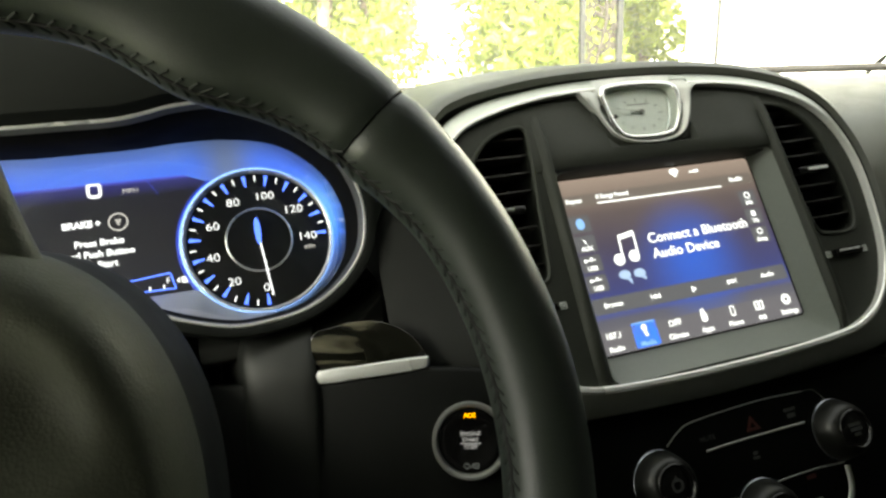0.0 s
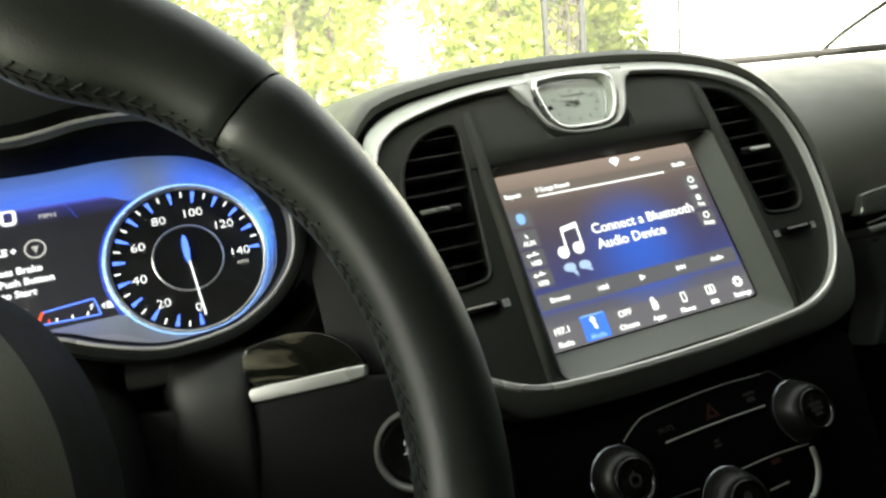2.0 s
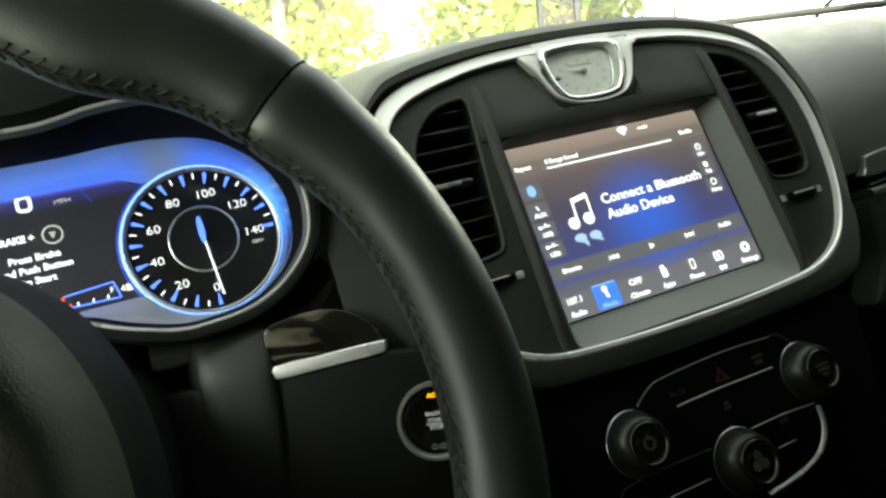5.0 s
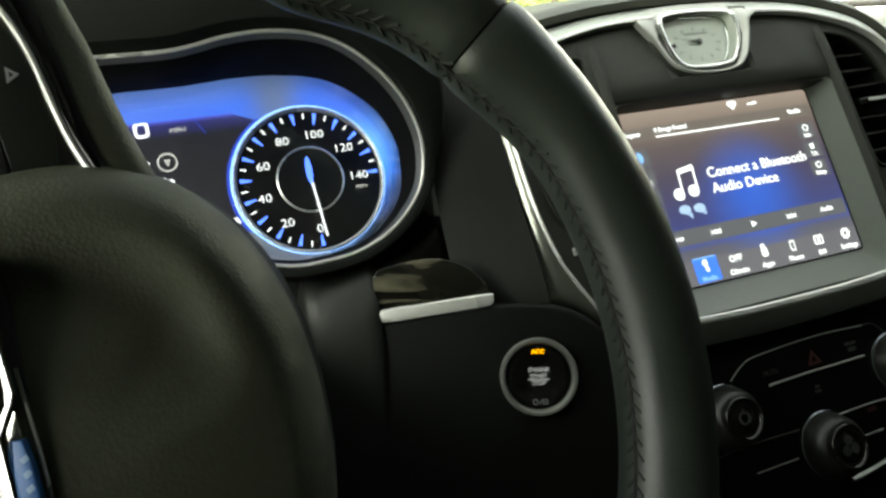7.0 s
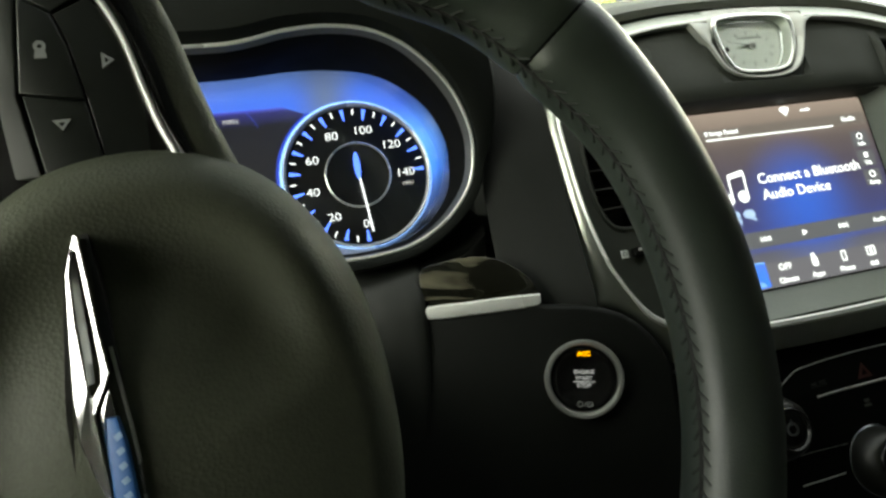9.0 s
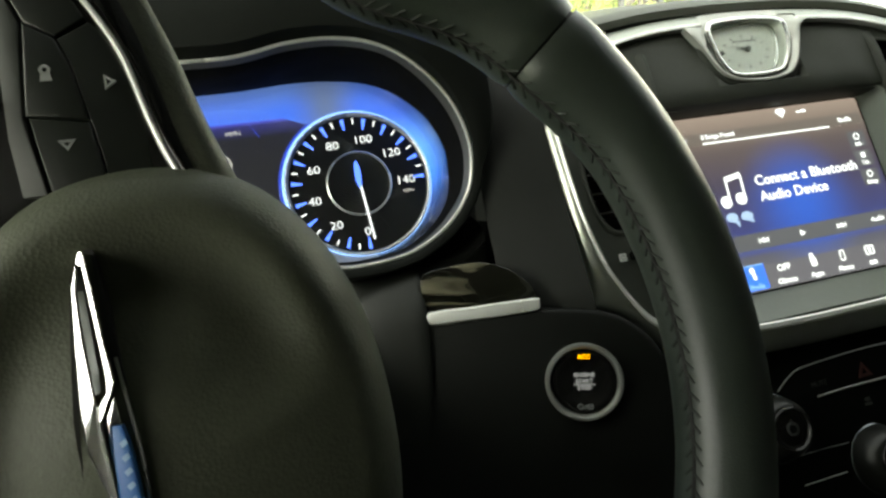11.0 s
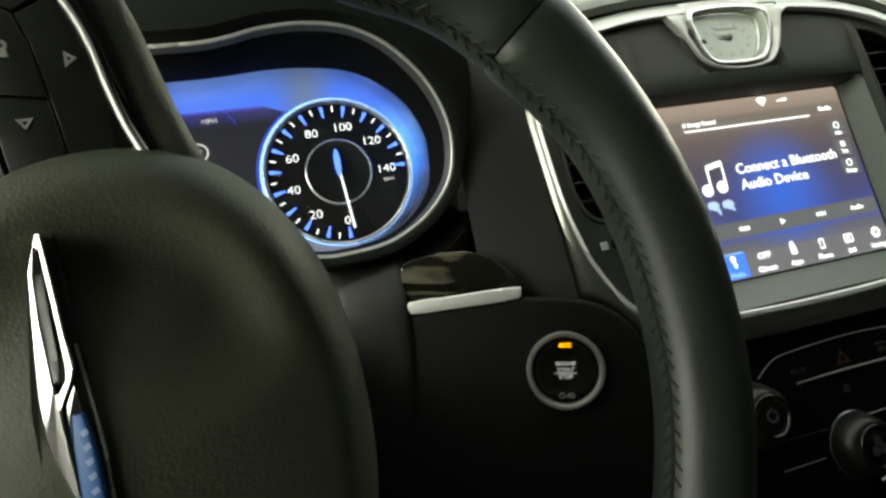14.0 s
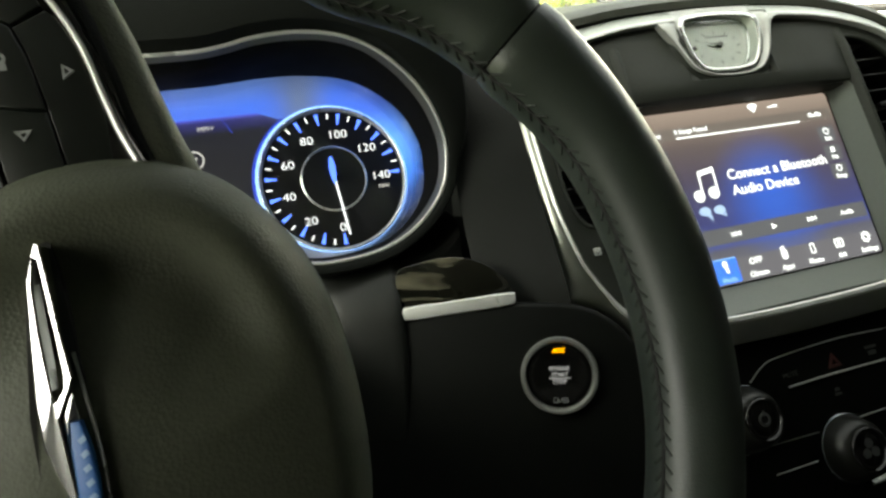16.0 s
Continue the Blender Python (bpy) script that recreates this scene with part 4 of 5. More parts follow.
def mirrored(half):
    """A closed outline from its right half, top middle to bottom middle."""
    right = mm(half)
    return right + [(2 * MID - x, y) for x, y in right[::-1]][1:-1]


LIP = smooth_loop(mirrored([(-103, 66.2), (-75.2, 66.2), (-58.4, 68.3), (-42.6, 71.3), (-19.3, 72.5), (4.1, 69.4), (23.8, 61.0), (41.1, 46.6), (53.1, 30.7), (60.4, 13.0), (62.4, -3.5), (58.5, -22.8), (46.7, -38.7), (31.4, -49.9), (13.5, -56.9), (-8.9, -59.4), (-29.3, -58.4), (-54.9, -50.4), (-78.1, -40.6), (-103, -36.7)]), 4)
LIP = [tuple(p) for p in LIP]


def lip_z(y, d=0.0):
    """The visor's mouth leans: its top stands nearer the driver than its foot."""
    return 0.0595 + 0.26 * y + d


mid_lip = [tuple(p) for p in smooth_loop(mirrored([(-103, 67), (-76, 67), (-58, 68), (-41, 69), (-16, 68.4), (5.5, 63.8), (22.8, 55.2), (37.6, 41.6), (47.0, 27.6), (52.6, 11.6), (53.1, -2.4), (50.0, -20.8), (40.8, -35.2), (27.6, -45.6), (11.5, -52.2), (-10, -54.5), (-30, -53.5), (-53, -46), (-78, -37), (-103, -34)]), 4)]


def mid_z(x):
    return 0.0205 + 0.012 * min(1.0, max(0.0, (abs(x - MID) - 0.093) / 0.055))


rings = [[(x, y, lip_z(y, -0.0055)) for x, y in offset(LIP, -0.0021)], [(x, y, lip_z(y, -0.014)) for x, y in offset(LIP, -0.0048)], [(x, y, mid_z(x)) for x, y in mid_lip]]
part("visor_wall", loft(rings, cap=(False, False)), VISORBLACK, cl, "black inner wall of the visor")
part("chrome_lip", tube([(x, y, lip_z(y)) for x, y in LIP], 0.0012, 8, closed=True), BRIGHT, cl, "thin chrome edge of the visor")
chamfer_in = []
for (x, y), narrow, wide in zip(LIP, offset(LIP, -0.0022), offset(LIP, -0.0036)):
    f = min(1.0, max(0.0, (abs(x - MID) - 0.120) / 0.030))
    chamfer_in.append((narrow[0] + (wide[0] - narrow[0]) * f, narrow[1] + (wide[1] - narrow[1]) * f, lip_z(y, -0.0058)))
part("lip_chamfer", loft([[(x, y, lip_z(y, -0.0005)) for x, y in offset(LIP, -0.0008)], chamfer_in], cap=(False, False)), LIPGREY, cl, "dark satin chamfer inside the chrome edge")


def visor_ring(d, rise, floor_z=None):
    """The lip's outline grown by d below and by more above, raised over the lip or set at a height of its own."""
    base = offset(LIP, 0.0006)
    out = []
    for (x, y), (u, v) in zip(base, offset(LIP, 0.002)):
        up = min(1, max(0, (y + 0.01) / 0.07))
        grow = d * (0.30 + 0.35 * up + 3.2 * up * math.exp(-(((x - MID) / 0.17) ** 2)))
        out.append((x + (u - x) * 1000 * grow, y + (v - y) * 1000 * grow, floor_z if floor_z is not None else lip_z(y, rise * (0.12 + 0.88 * up))))
    return out


# visor colour set near black for the shade that falls on it
part("visor", loft([visor_ring(0.0, -0.006), visor_ring(0.0, 0.0005), visor_ring(0.0008, 0.008), visor_ring(0.004, 0.014), visor_ring(0.009, 0.017), visor_ring(0.014, 0.016), visor_ring(0.016, 0.008), visor_ring(0.0165, -0.010), visor_ring(0.017, 0, 0.0), visor_ring(0.0165, 0, -0.05)], cap=(False, False)), DARK, cl, "visor round the gauges, darkened for shade")

# lit band between dial and visor
DC = (-0.0025, 0.001)
inner_l = []
for x, y in mid_lip:
    d = Vector((x - DC[0], y - DC[1]))
    d2 = Vector((x - (2 * MID - DC[0]), y - DC[1]))
    side = 1 if x > MID else -1
    u = x if side > 0 else 2 * MID - x
    ang = math.atan2(y - DC[1], u - DC[0]) % (2 * math.pi)
    if y < 0 and u < -0.020:
        f = min(1, max(0, (u + 0.056) / 0.036))
        f = f * f * (3 - 2 * f)
        ang = radians(213.5) * (1 - f) + ang * f
    if u > (-0.045 if y > 0 else -0.056):
        q = Vector((DC[0] + 0.0505 * math.cos(ang), DC[1] + 0.0505 * math.sin(ang)))
        q.x = q.x if side > 0 else 2 * MID - q.x
    else:
        q = Vector((x, 0.053)) if y > 0 else Vector((MID + side * min(abs(x - MID), 0.0575), -0.0272))
    inner_l.append((q.x, q.y))
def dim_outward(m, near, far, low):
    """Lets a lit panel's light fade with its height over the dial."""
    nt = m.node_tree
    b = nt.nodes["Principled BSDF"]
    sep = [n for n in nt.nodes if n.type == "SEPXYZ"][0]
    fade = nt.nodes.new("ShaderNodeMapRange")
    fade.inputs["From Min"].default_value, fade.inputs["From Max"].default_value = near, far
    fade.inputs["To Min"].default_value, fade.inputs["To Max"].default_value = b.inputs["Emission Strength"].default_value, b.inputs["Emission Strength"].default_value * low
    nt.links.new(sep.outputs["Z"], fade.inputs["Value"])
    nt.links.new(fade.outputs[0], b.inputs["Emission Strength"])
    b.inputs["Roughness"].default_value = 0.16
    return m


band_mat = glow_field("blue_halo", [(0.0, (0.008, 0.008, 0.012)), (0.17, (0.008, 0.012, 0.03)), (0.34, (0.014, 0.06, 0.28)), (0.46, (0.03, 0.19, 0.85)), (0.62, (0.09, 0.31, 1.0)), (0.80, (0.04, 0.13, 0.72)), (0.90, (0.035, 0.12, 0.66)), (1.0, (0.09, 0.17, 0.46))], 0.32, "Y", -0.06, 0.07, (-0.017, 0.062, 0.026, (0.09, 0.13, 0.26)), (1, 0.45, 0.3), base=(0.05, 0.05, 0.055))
rings = [[(x, y, 0.0005) for x, y in inner_l], [(x * 0.5 + u * 0.5, y * 0.5 + v * 0.5, 0.008) for (x, y), (u, v) in zip(inner_l, mid_lip)], [(x, y, mid_z(x)) for x, y in mid_lip]]
low = [k for k, (x, y) in enumerate(mid_lip) if y < -0.036 or (y < -0.02 and abs(x - MID) < 0.1)]
blue = [k % len(mid_lip) for k in range(low[-1], low[0] + len(mid_lip) + 1)]
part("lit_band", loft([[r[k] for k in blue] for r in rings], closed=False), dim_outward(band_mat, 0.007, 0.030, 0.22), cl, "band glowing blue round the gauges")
spans = [[k for k in range(low[0], low[-1] + 1) if lo < mid_lip[k][0] < hi] for lo, hi in ((0.004, 9), (2 * MID - 0.0045, 0.0045), (-9, 2 * MID - 0.004))]
for span, m_ in zip(spans, (PIANO, FRAMEGREY, PIANO)):
    span = list(range(max(low[0], span[0] - 1), min(low[-1], span[-1] + 1) + 1)) if m_ is PIANO else span
    part("lower_frame", loft([[r[k] for k in span] for r in rings], closed=False), m_, cl, "grey metal frame under the gauges" if m_ is FRAMEGREY else "black frame beside the dial")
part("backing", slab(offset(mid_lip, 0.002), -0.012, -0.0015), DARK, cl)
part("display", slab([(x, y) for x, y in rrect(0.150, 0.081, 0.006, MID, 0.0135)], -0.0035, -0.0006),
            glow_field("trip_display", [(0, (0.02, 0.02, 0.025)), (0.85, (0.015, 0.015, 0.02)), (0.96, (0.03, 0.03, 0.16)), (1.0, (0.10, 0.12, 0.9))], 0.25, "Y", -0.027, 0.054), cl, "dark trip display")
ZC = 0.0004
part("display_edge", tube([(2 * MID + 0.041, 0.0550, ZC), (-0.041, 0.0550, ZC)], 0.0005, 6), EDGE, cl, "thin blue light along the display")
part("display_notch", tube([(-0.085, 0.0537, ZC), (-0.0705, 0.0533, ZC), (-0.0669, 0.0478, ZC), (-0.0634, 0.0412, ZC)], 0.00025, 6), DIMHALO, cl)
zero = band(rrect(0.0092, 0.0106, 0.0030, -0.1021, 0.0486, 4), rrect(0.0052, 0.0066, 0.0014, -0.1021, 0.0486, 4), ZC, ZC + 0.0003)
part("speed_figure", zero, W_LIT, cl, "lit figure zero")
text("display_text", "MPH", 0.0046, -0.0803, 0.0459, ZC, UI_DIM, cl, wide=1.1)
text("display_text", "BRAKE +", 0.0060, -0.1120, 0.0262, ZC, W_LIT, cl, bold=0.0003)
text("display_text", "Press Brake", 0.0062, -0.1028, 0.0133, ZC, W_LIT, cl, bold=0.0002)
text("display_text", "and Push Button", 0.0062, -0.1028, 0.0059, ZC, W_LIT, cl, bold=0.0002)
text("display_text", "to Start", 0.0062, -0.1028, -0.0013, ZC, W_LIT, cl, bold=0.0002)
bm = band(circle(0.0062, 28, -0.0901, 0.0257), circle(0.0052, 28, -0.0901, 0.0257), ZC, ZC + 0.0003)
bar(-0.0920, 0.0270, -0.0882, 0.0270, 0.0010, ZC, bm=bm)
bar(-0.0914, 0.0255, -0.0888, 0.0255, 0.0012, ZC, bm=bm)
bar(-0.0908, 0.0240, -0.0894, 0.0240, 0.0010, ZC, bm=bm)
part("start_symbol", bm, UI_DIM, cl, "round start button symbol")
gz = [(-0.0955, -0.0232), (-0.0602, -0.0240), (-0.0628, -0.0132), (-0.0915, -0.0155)]
bm = bmesh.new()
for (x0, y0), (x1, y1) in zip(gz[:1] + gz[1:3], gz[1:]):
    tube([(x0, y0, ZC), (x1, y1, ZC)], 0.00055, 6, bm=bm)
part("fuel_frame", bm, B_LIT, cl, "blue outlined fuel gauge")
part("empty_mark", bar(-0.0962, -0.0232, -0.0918, -0.0150, 0.0016, ZC), RED_LIT, cl, "red empty end of the fuel gauge")
for x in (-0.0892, -0.0850, -0.0762, -0.0675):
    part("fuel_tick", bar(x, -0.0232, x, -0.0207, 0.0012, ZC), RED_LIT if x < -0.0880 else W_LIT, cl)
text("fuel_letter", "F", 0.0056, -0.0645, -0.0184, ZC, W_LIT, cl)
bm = flat_poly(rrect(0.0040, 0.0044, 0.0005, -0.0542, -0.0190, 2), ZC)
flat_poly([(-0.0594, -0.0190), (-0.0572, -0.0212), (-0.0572, -0.0168)], ZC, bm=bm)
part("fuel_symbol", bm, W_LIT, cl)
bm = band(circle(0.0022, 18, -0.1005, -0.0160), circle(0.0015, 18, -0.1005, -0.0160), ZC, ZC + 0.0003)
part("range_symbol", bm, UI_DIM, cl)

# speedometer
sp = part("speedometer", lathe([(0.0478, -0.001), (0.0478, 0.0006), (0.0476, 0.0008), (0.0005, 0.0008)], 72), DIAL, cl, "black speedometer dial", m=Matrix.Translation((*DC, 0)))
part("dial_ring", turned_ring([(0.0505, -0.001), (0.0505, 0.0026), (0.0495, 0.0036), (0.0485, 0.0030), (0.0480, 0.0008), (0.0480, -0.001)], 72), BRIGHT, sp, "silver ring round the dial")
part("dial_halo", turned_ring([(0.0524, -0.0008), (0.0522, 0.0018), (0.0507, 0.0024), (0.0507, -0.0008)], 72), HALO, sp, "thin blue light line")
part("outer_halo", turned_ring([(0.0545, -0.0008), (0.0542, 0.0012), (0.0525, 0.0016), (0.0525, -0.0008)], 72), DIMHALO, sp, "fainter blue light line")
part("hub_ring", turned_ring([(0.0228, 0.0005), (0.0228, 0.0022), (0.0221, 0.0026), (0.0215, 0.0016), (0.0215, 0.0005)], 56), BRIGHT, sp, "thin inner ring")
part("hub_disc", lathe([(0.0215, 0.0006), (0.0212, 0.0014), (0.0003, 0.0016)], 56), DIAL, sp)


def at_speed(v, r):
    a = radians(-180 + 1.935 * v)
    return r * math.sin(a), r * math.cos(a)


for v in range(0, 141, 5):
    big = v % 10 == 0
    (x0, y0), (x1, y1) = at_speed(v, 0.0462), at_speed(v, 0.0385 if big else 0.0422)
    bm = bmesh.new()
    if big:
        n = Vector((x1 - x0, y1 - y0)).normalized().orthogonal()
        flat_poly([(x0 - n.x * 0.0014, y0 - n.y * 0.0014), (x1 - n.x * 0.0005, y1 - n.y * 0.0005), (x1 + n.x * 0.0005, y1 + n.y * 0.0005), (x0 + n.x * 0.0014, y0 + n.y * 0.0014)], 0.001, 0.0003, bm=bm)
    else:
        bar(x0, y0, x1, y1, 0.0010, 0.001, 0.0003, bm=bm)
    part("tick", bm, B_LIT if big else W_LIT, sp)
    if v % 20 == 0:
        x, y = at_speed(v, 0.0328)
        text("number", str(v), 0.0080, x, y - 0.0016, 0.0011, W_LIT, sp, wide=1.16, bold=-0.00005)
text("dial_text", "MPH", 0.0038, 0.0335, -0.0100, 0.0011, UI_DIM, sp)
na = Vector((0.0035, -0.0413)).normalized()
part("needle", bar(-na.x * 0.004, -na.y * 0.004, na.x * 0.0405, na.y * 0.0405, 0.0013, 0.0042, 0.0008), W_LIT, sp, "white lit needle resting on zero")
part("needle_tail", flat_poly([(p[0] * 0.0021 - na.x * 0.0055 + 0, p[1] * 0.0095 - na.y * 0.0055) for p in circle(1, 20)], 0.0046, 0.0008), B_LIT, sp, "blue lit needle tail")
part("needle_cap", lathe([(0.0032, 0.001), (0.0032, 0.0040), (0.0005, 0.0040)], 20), PIANO, sp)
lens_bm = slab(offset(mid_lip, -0.001), 0.0190, 0.0193)
for v in lens_bm.verts:
    v.co.z += 0.12 * v.co.y
part("lens", lens_bm, LENS, cl, "clear cluster lens")

# ---- knee panel fittings ----
sb = thing("start_button", KNEE, "round black start button with a silver ring and lit letters", "button")
B0 = Matrix.Translation((0, 0, 0))
part("button_ring", turned_ring([(0.0230, -0.004), (0.0230, 0.0016), (0.0224, 0.0027), (0.0207, 0.0028), (0.0196, 0.0014), (0.0192, -0.004)], 64), RINGGREY, sb, "satin silver ring", m=B0)
cap = part("button_cap", lathe([(0.0192, -0.004), (0.0190, 0.0002), (0.0178, 0.0010), (0.0148, 0.0008), (0.0141, 0.0003), (0.0003, 0.0003)], 64), PIANO, sb, "black push cap", m=B0)
text("button_text", "ACC", 0.0035, 0, 0.0148, 0.0010, AMBER, cap, bold=0.00015, label="amber lit letters")
for words, y in (("ENGINE", 0.0040), ("START", 0.0004), ("STOP", -0.0038)):
    text("button_text", words, 0.0034, 0, y, 0.0005, LABELLIT, cap, bold=0.0)
part("button_line", bar(-0.0063, -0.0016, 0.0063, -0.0016, 0.0004, 0.0005), LABELLIT, cap)
bm = band(circle(0.0017, 16, -0.0026, -0.0146), circle(0.0012, 16, -0.0026, -0.0146), 0.0009, 0.0012)
bar(-0.0002, -0.0158, 0.0011, -0.0134, 0.0005, 0.0009, bm=bm)
band(rrect(0.0034, 0.0030, 0.0008, 0.0030, -0.0146, 2), rrect(0.0024, 0.0020, 0.0004, 0.0030, -0.0146, 2), 0.0009, 0.0012, bm=bm)
bar(0.0022, -0.0146, 0.0038, -0.0146, 0.0004, 0.0009, bm=bm)
part("button_symbol", bm, LABELGREY, cap)

wt = thing("wood_trim", KNEE, "gloss dark wood insert over a silver strip", "trim piece")
wood_poly = smooth_loop(mm([(-92.5, 41), (-95, 48), (-97.5, 59), (-95, 66), (-85, 69.2), (-71, 72), (-57.5, 72.3), (-47, 69.8), (-37, 64.6), (-29.5, 57.5), (-25, 49)]), 4, False)
part("wood_insert", slab([tuple(p) for p in wood_poly], -0.016, -0.004, 0.0003), WOOD, wt, "gloss dark wood insert")
part("silver_strip", slab(smooth_loop(mm([(-92.6, 42.4), (-91.4, 34.9), (-70, 37.0), (-48, 39.6), (-29, 42.3), (-25.3, 43.4), (-24.2, 45.6), (-24.8, 49.0), (-26.6, 50.2), (-48, 48.0), (-70, 45.2)]), 2), -0.012, 0.0, 0.0012), BRIGHT, wt, "satin silver strip")

# steering column cover
cc = thing("column_cover", pose(-0.392, -0.03, 0.915), "dark plastic steering column cover", "column cover")
rings = []
for y, w, h in ((-0.10, 0.040, 0.036), (-0.085, 0.046, 0.041), (0.0, 0.054, 0.046), (0.10, 0.060, 0.050)):
    rings.append([(w * math.copysign(abs(math.cos(a)) ** 0.6, math.cos(a)), y, 0.012 + y * 0.15 + h * math.copysign(abs(math.sin(a)) ** 0.6, math.sin(a))) for a in np.linspace(0, 2 * math.pi, 36, endpoint=False)])
n = len(rings[0])
upper = [r[: n // 2 + 1] for r in rings]
lower = [[(x, y, z - 0.0012) for x, y, z in r[n // 2:] + r[:1]] for r in rings]
part("upper_shell", loft(upper), DARK, cc)
part("lower_shell", loft(lower), DARK, cc)

# passenger side strip
ps = thing("passenger_trim", pose(0.285, 0.040, 0.976, 70, 0, 0), "silver and gloss black strip on the passenger dash", "trim piece")
part("silver_strip", slab(smooth_loop(mm([(0, -21), (-1.5, -14), (0.5, -6), (7, -1.5), (60, 2), (200, 8), (420, 12), (424, 0), (420, -12), (200, -15), (60, -19)]), 3), -0.03, 0.002, 0.0015), FRAMESATIN, ps, "satin silver strip")
part("black_strip", slab(mm([(2, -34), (0, -20), (420, -11), (420, -25)]), -0.03, -0.003, 0.001), PIANO, ps, "gloss black strip")
part("black_strip_bead", tube(smooth_loop([(0.004, -0.0295, -0.002), (0.10, -0.024, -0.002), (0.42, -0.018, -0.002)], 4, False), 0.0007, 6), LINEGREY, ps, "thin bright bead in the black strip")
part("lower_lip", slab(mm([(0, -40), (-2, -33.5), (420, -24), (420, -34)]), -0.03, 0.003, 0.002), FRAMESATIN, ps, "satin lower lip")
part("glove_panel", slab(smooth_loop(mm([(6, -150), (-4, -100), (-4, -50), (4, -41), (60, -37), (420, -31), (424, -90), (420, -150)]), 3), -0.03, 0.001, 0.006), PANEL, ps, "dark grey glove box panel")

# ---- steering wheel ----
sw = thing("steering_wheel", WHEEL, "black leather steering wheel turned a quarter, with stitched rim", "steering wheel")
R_RIM, R_TUBE = 0.1793, 0.0163


def rim_point(a, b, r):
    """On the rim at angle a, round its section at b; the inner side is deeper, with thumb rests beside the spokes."""
    deg = math.degrees(a) % 180
    near = min(1.0, max(0.0, (min(deg, 180 - deg) - 22) / 18))
    deep = 0.0004 + 0.0048 * near * near * (3 - 2 * near) + 0.009 * (math.exp(-(((deg - 60) / 10) ** 2)) + math.exp(-(((deg - 120) / 10) ** 2)))
    u = R_RIM + (r if math.cos(b) > 0 else r + deep) * math.cos(b)
    return Vector((u * math.cos(a), u * math.sin(a), r * math.sin(b)))


def rim_mesh(a0, a1, n, tube_r, m=20):
    rings = []
    for k in range(n + 1):
        a = radians(a0 + (a1 - a0) * k / n)
        r = tube_r * (1 - 0.055 * math.exp(-(((math.degrees(a) - 39.3) / 1.1) ** 2)) + 0.012 * math.exp(-(((math.degrees(a) - 36.0) / 2.2) ** 2)))
        rings.append([rim_point(a, b, r) for b in np.linspace(0, 2 * math.pi, m, endpoint=False)])
    return loft(rings, cap=(True, True))


part("rim_leather", rim_mesh(-44.8, 39.14, 130, R_TUBE, 32), LEATHER, sw, "smooth black leather grip")
part("rim_leather", rim_mesh(39.46, 140.8, 150, R_TUBE, 32), LEATHER, sw, "smooth black leather grip")
part("rim_leather", rim_mesh(141.4, 218.6, 60, R_TUBE, 28), LEATHER, sw, "smooth black leather grip")
part("rim_leather", rim_mesh(219.4, 314.6, 50, R_TUBE, 28), LEATHER, sw, "smooth black leather grip")
part("rim_core", rim_mesh(0, 360, 120, R_TUBE - 0.0014, 16), SEAMED, sw)
# stitching along the inner side of the rim
st = bmesh.new()
rng = random.Random(8)
for k in range(190):
    for side in (-1, 1):
        aa = 2 * math.pi * (k + rng.uniform(-0.08, 0.08) + 0.25 * side) / 190
        ab = aa + 2 * math.pi / 190 * rng.uniform(0.45, 0.7)
        p = []
        for ang, db in ((aa, side * rng.uniform(9.0, 12.0)), (ab, side * rng.uniform(0.5, 2.0))):
            p.append(rim_point(ang, radians(180 - 18 + db), R_TUBE + 0.0002))
        tube(p, 0.00052, 6, bm=st)
b0 = radians(180 - 18)
groove = [rim_point(a, b0, R_TUBE) for a in np.linspace(0, 2 * math.pi, 200, endpoint=False)]
part("rim_seam", tube(groove, 0.0007, 6, closed=True), SEAMED, sw, "dark seam where the leather edges meet")
stitch = part("stitching", st, THREAD, sw, "black cross stitching along the rim")
tagged(stitch, kind="stuff")

# hub
HUB = []
for k in range(96):
    c, d = math.cos(k * math.pi / 48), math.sin(k * math.pi / 48)
    HUB.append((0.0018 + 0.0623 * math.copysign(abs(c) ** 0.91, c), 0.0876 * math.copysign(abs(d) ** 0.91, d)))
rings = [[(x * k, y * k, z) for x, y in HUB] for k, z in ((1.06, -0.062), (1.065, -0.050), (1.055, -0.040), (1.035, -0.027), (1.012, -0.016))]
for k in range(11):
    a = math.pi / 2 * k / 10
    f = 1 - 0.226 * (1 - math.cos(a))
    rings.append([(x * f, y * f, -0.0105 + (0.0390 - 0.003 * min(1.0, max(0.0, x / 0.035)) * min(1.0, max(0.0, (0.062 - y) / 0.04))) * math.sin(a)) for x, y in HUB])
for f, z in ((0.735, 0.0280), (0.700, 0.0266), (0.665, 0.0253), (0.63, 0.0245), (0.59, 0.0244), (0.53, 0.0252), (0.45, 0.0272), (0.34, 0.0299), (0.22, 0.0320), (0.1, 0.0328)):
    crown = 0.045 * min(1.0, max(0.0, (0.74 - f) / 0.14))
    slope_z = 0.0255 + 0.0073 * (1 - (f / 0.774) ** 1.5)
    ring = []
    for x, y in HUB:
        plain = min(1.0, max(0.0, x / 0.035)) * min(1.0, max(0.0, (0.062 - y) / 0.04))
        ring.append((x * f, y * f, (z - crown * max(0.0, x * f + 0.004)) * (1 - plain) + slope_z * plain))
    rings.append(ring)
part("hub_back", loft(rings[:6], cap=(True, False)), DARK, sw, "black plastic back of the hub", angle=60)
part("hub", loft(rings[5:], cap=(False, True)), HUBSKIN, sw, "padded black hub cover", angle=60)

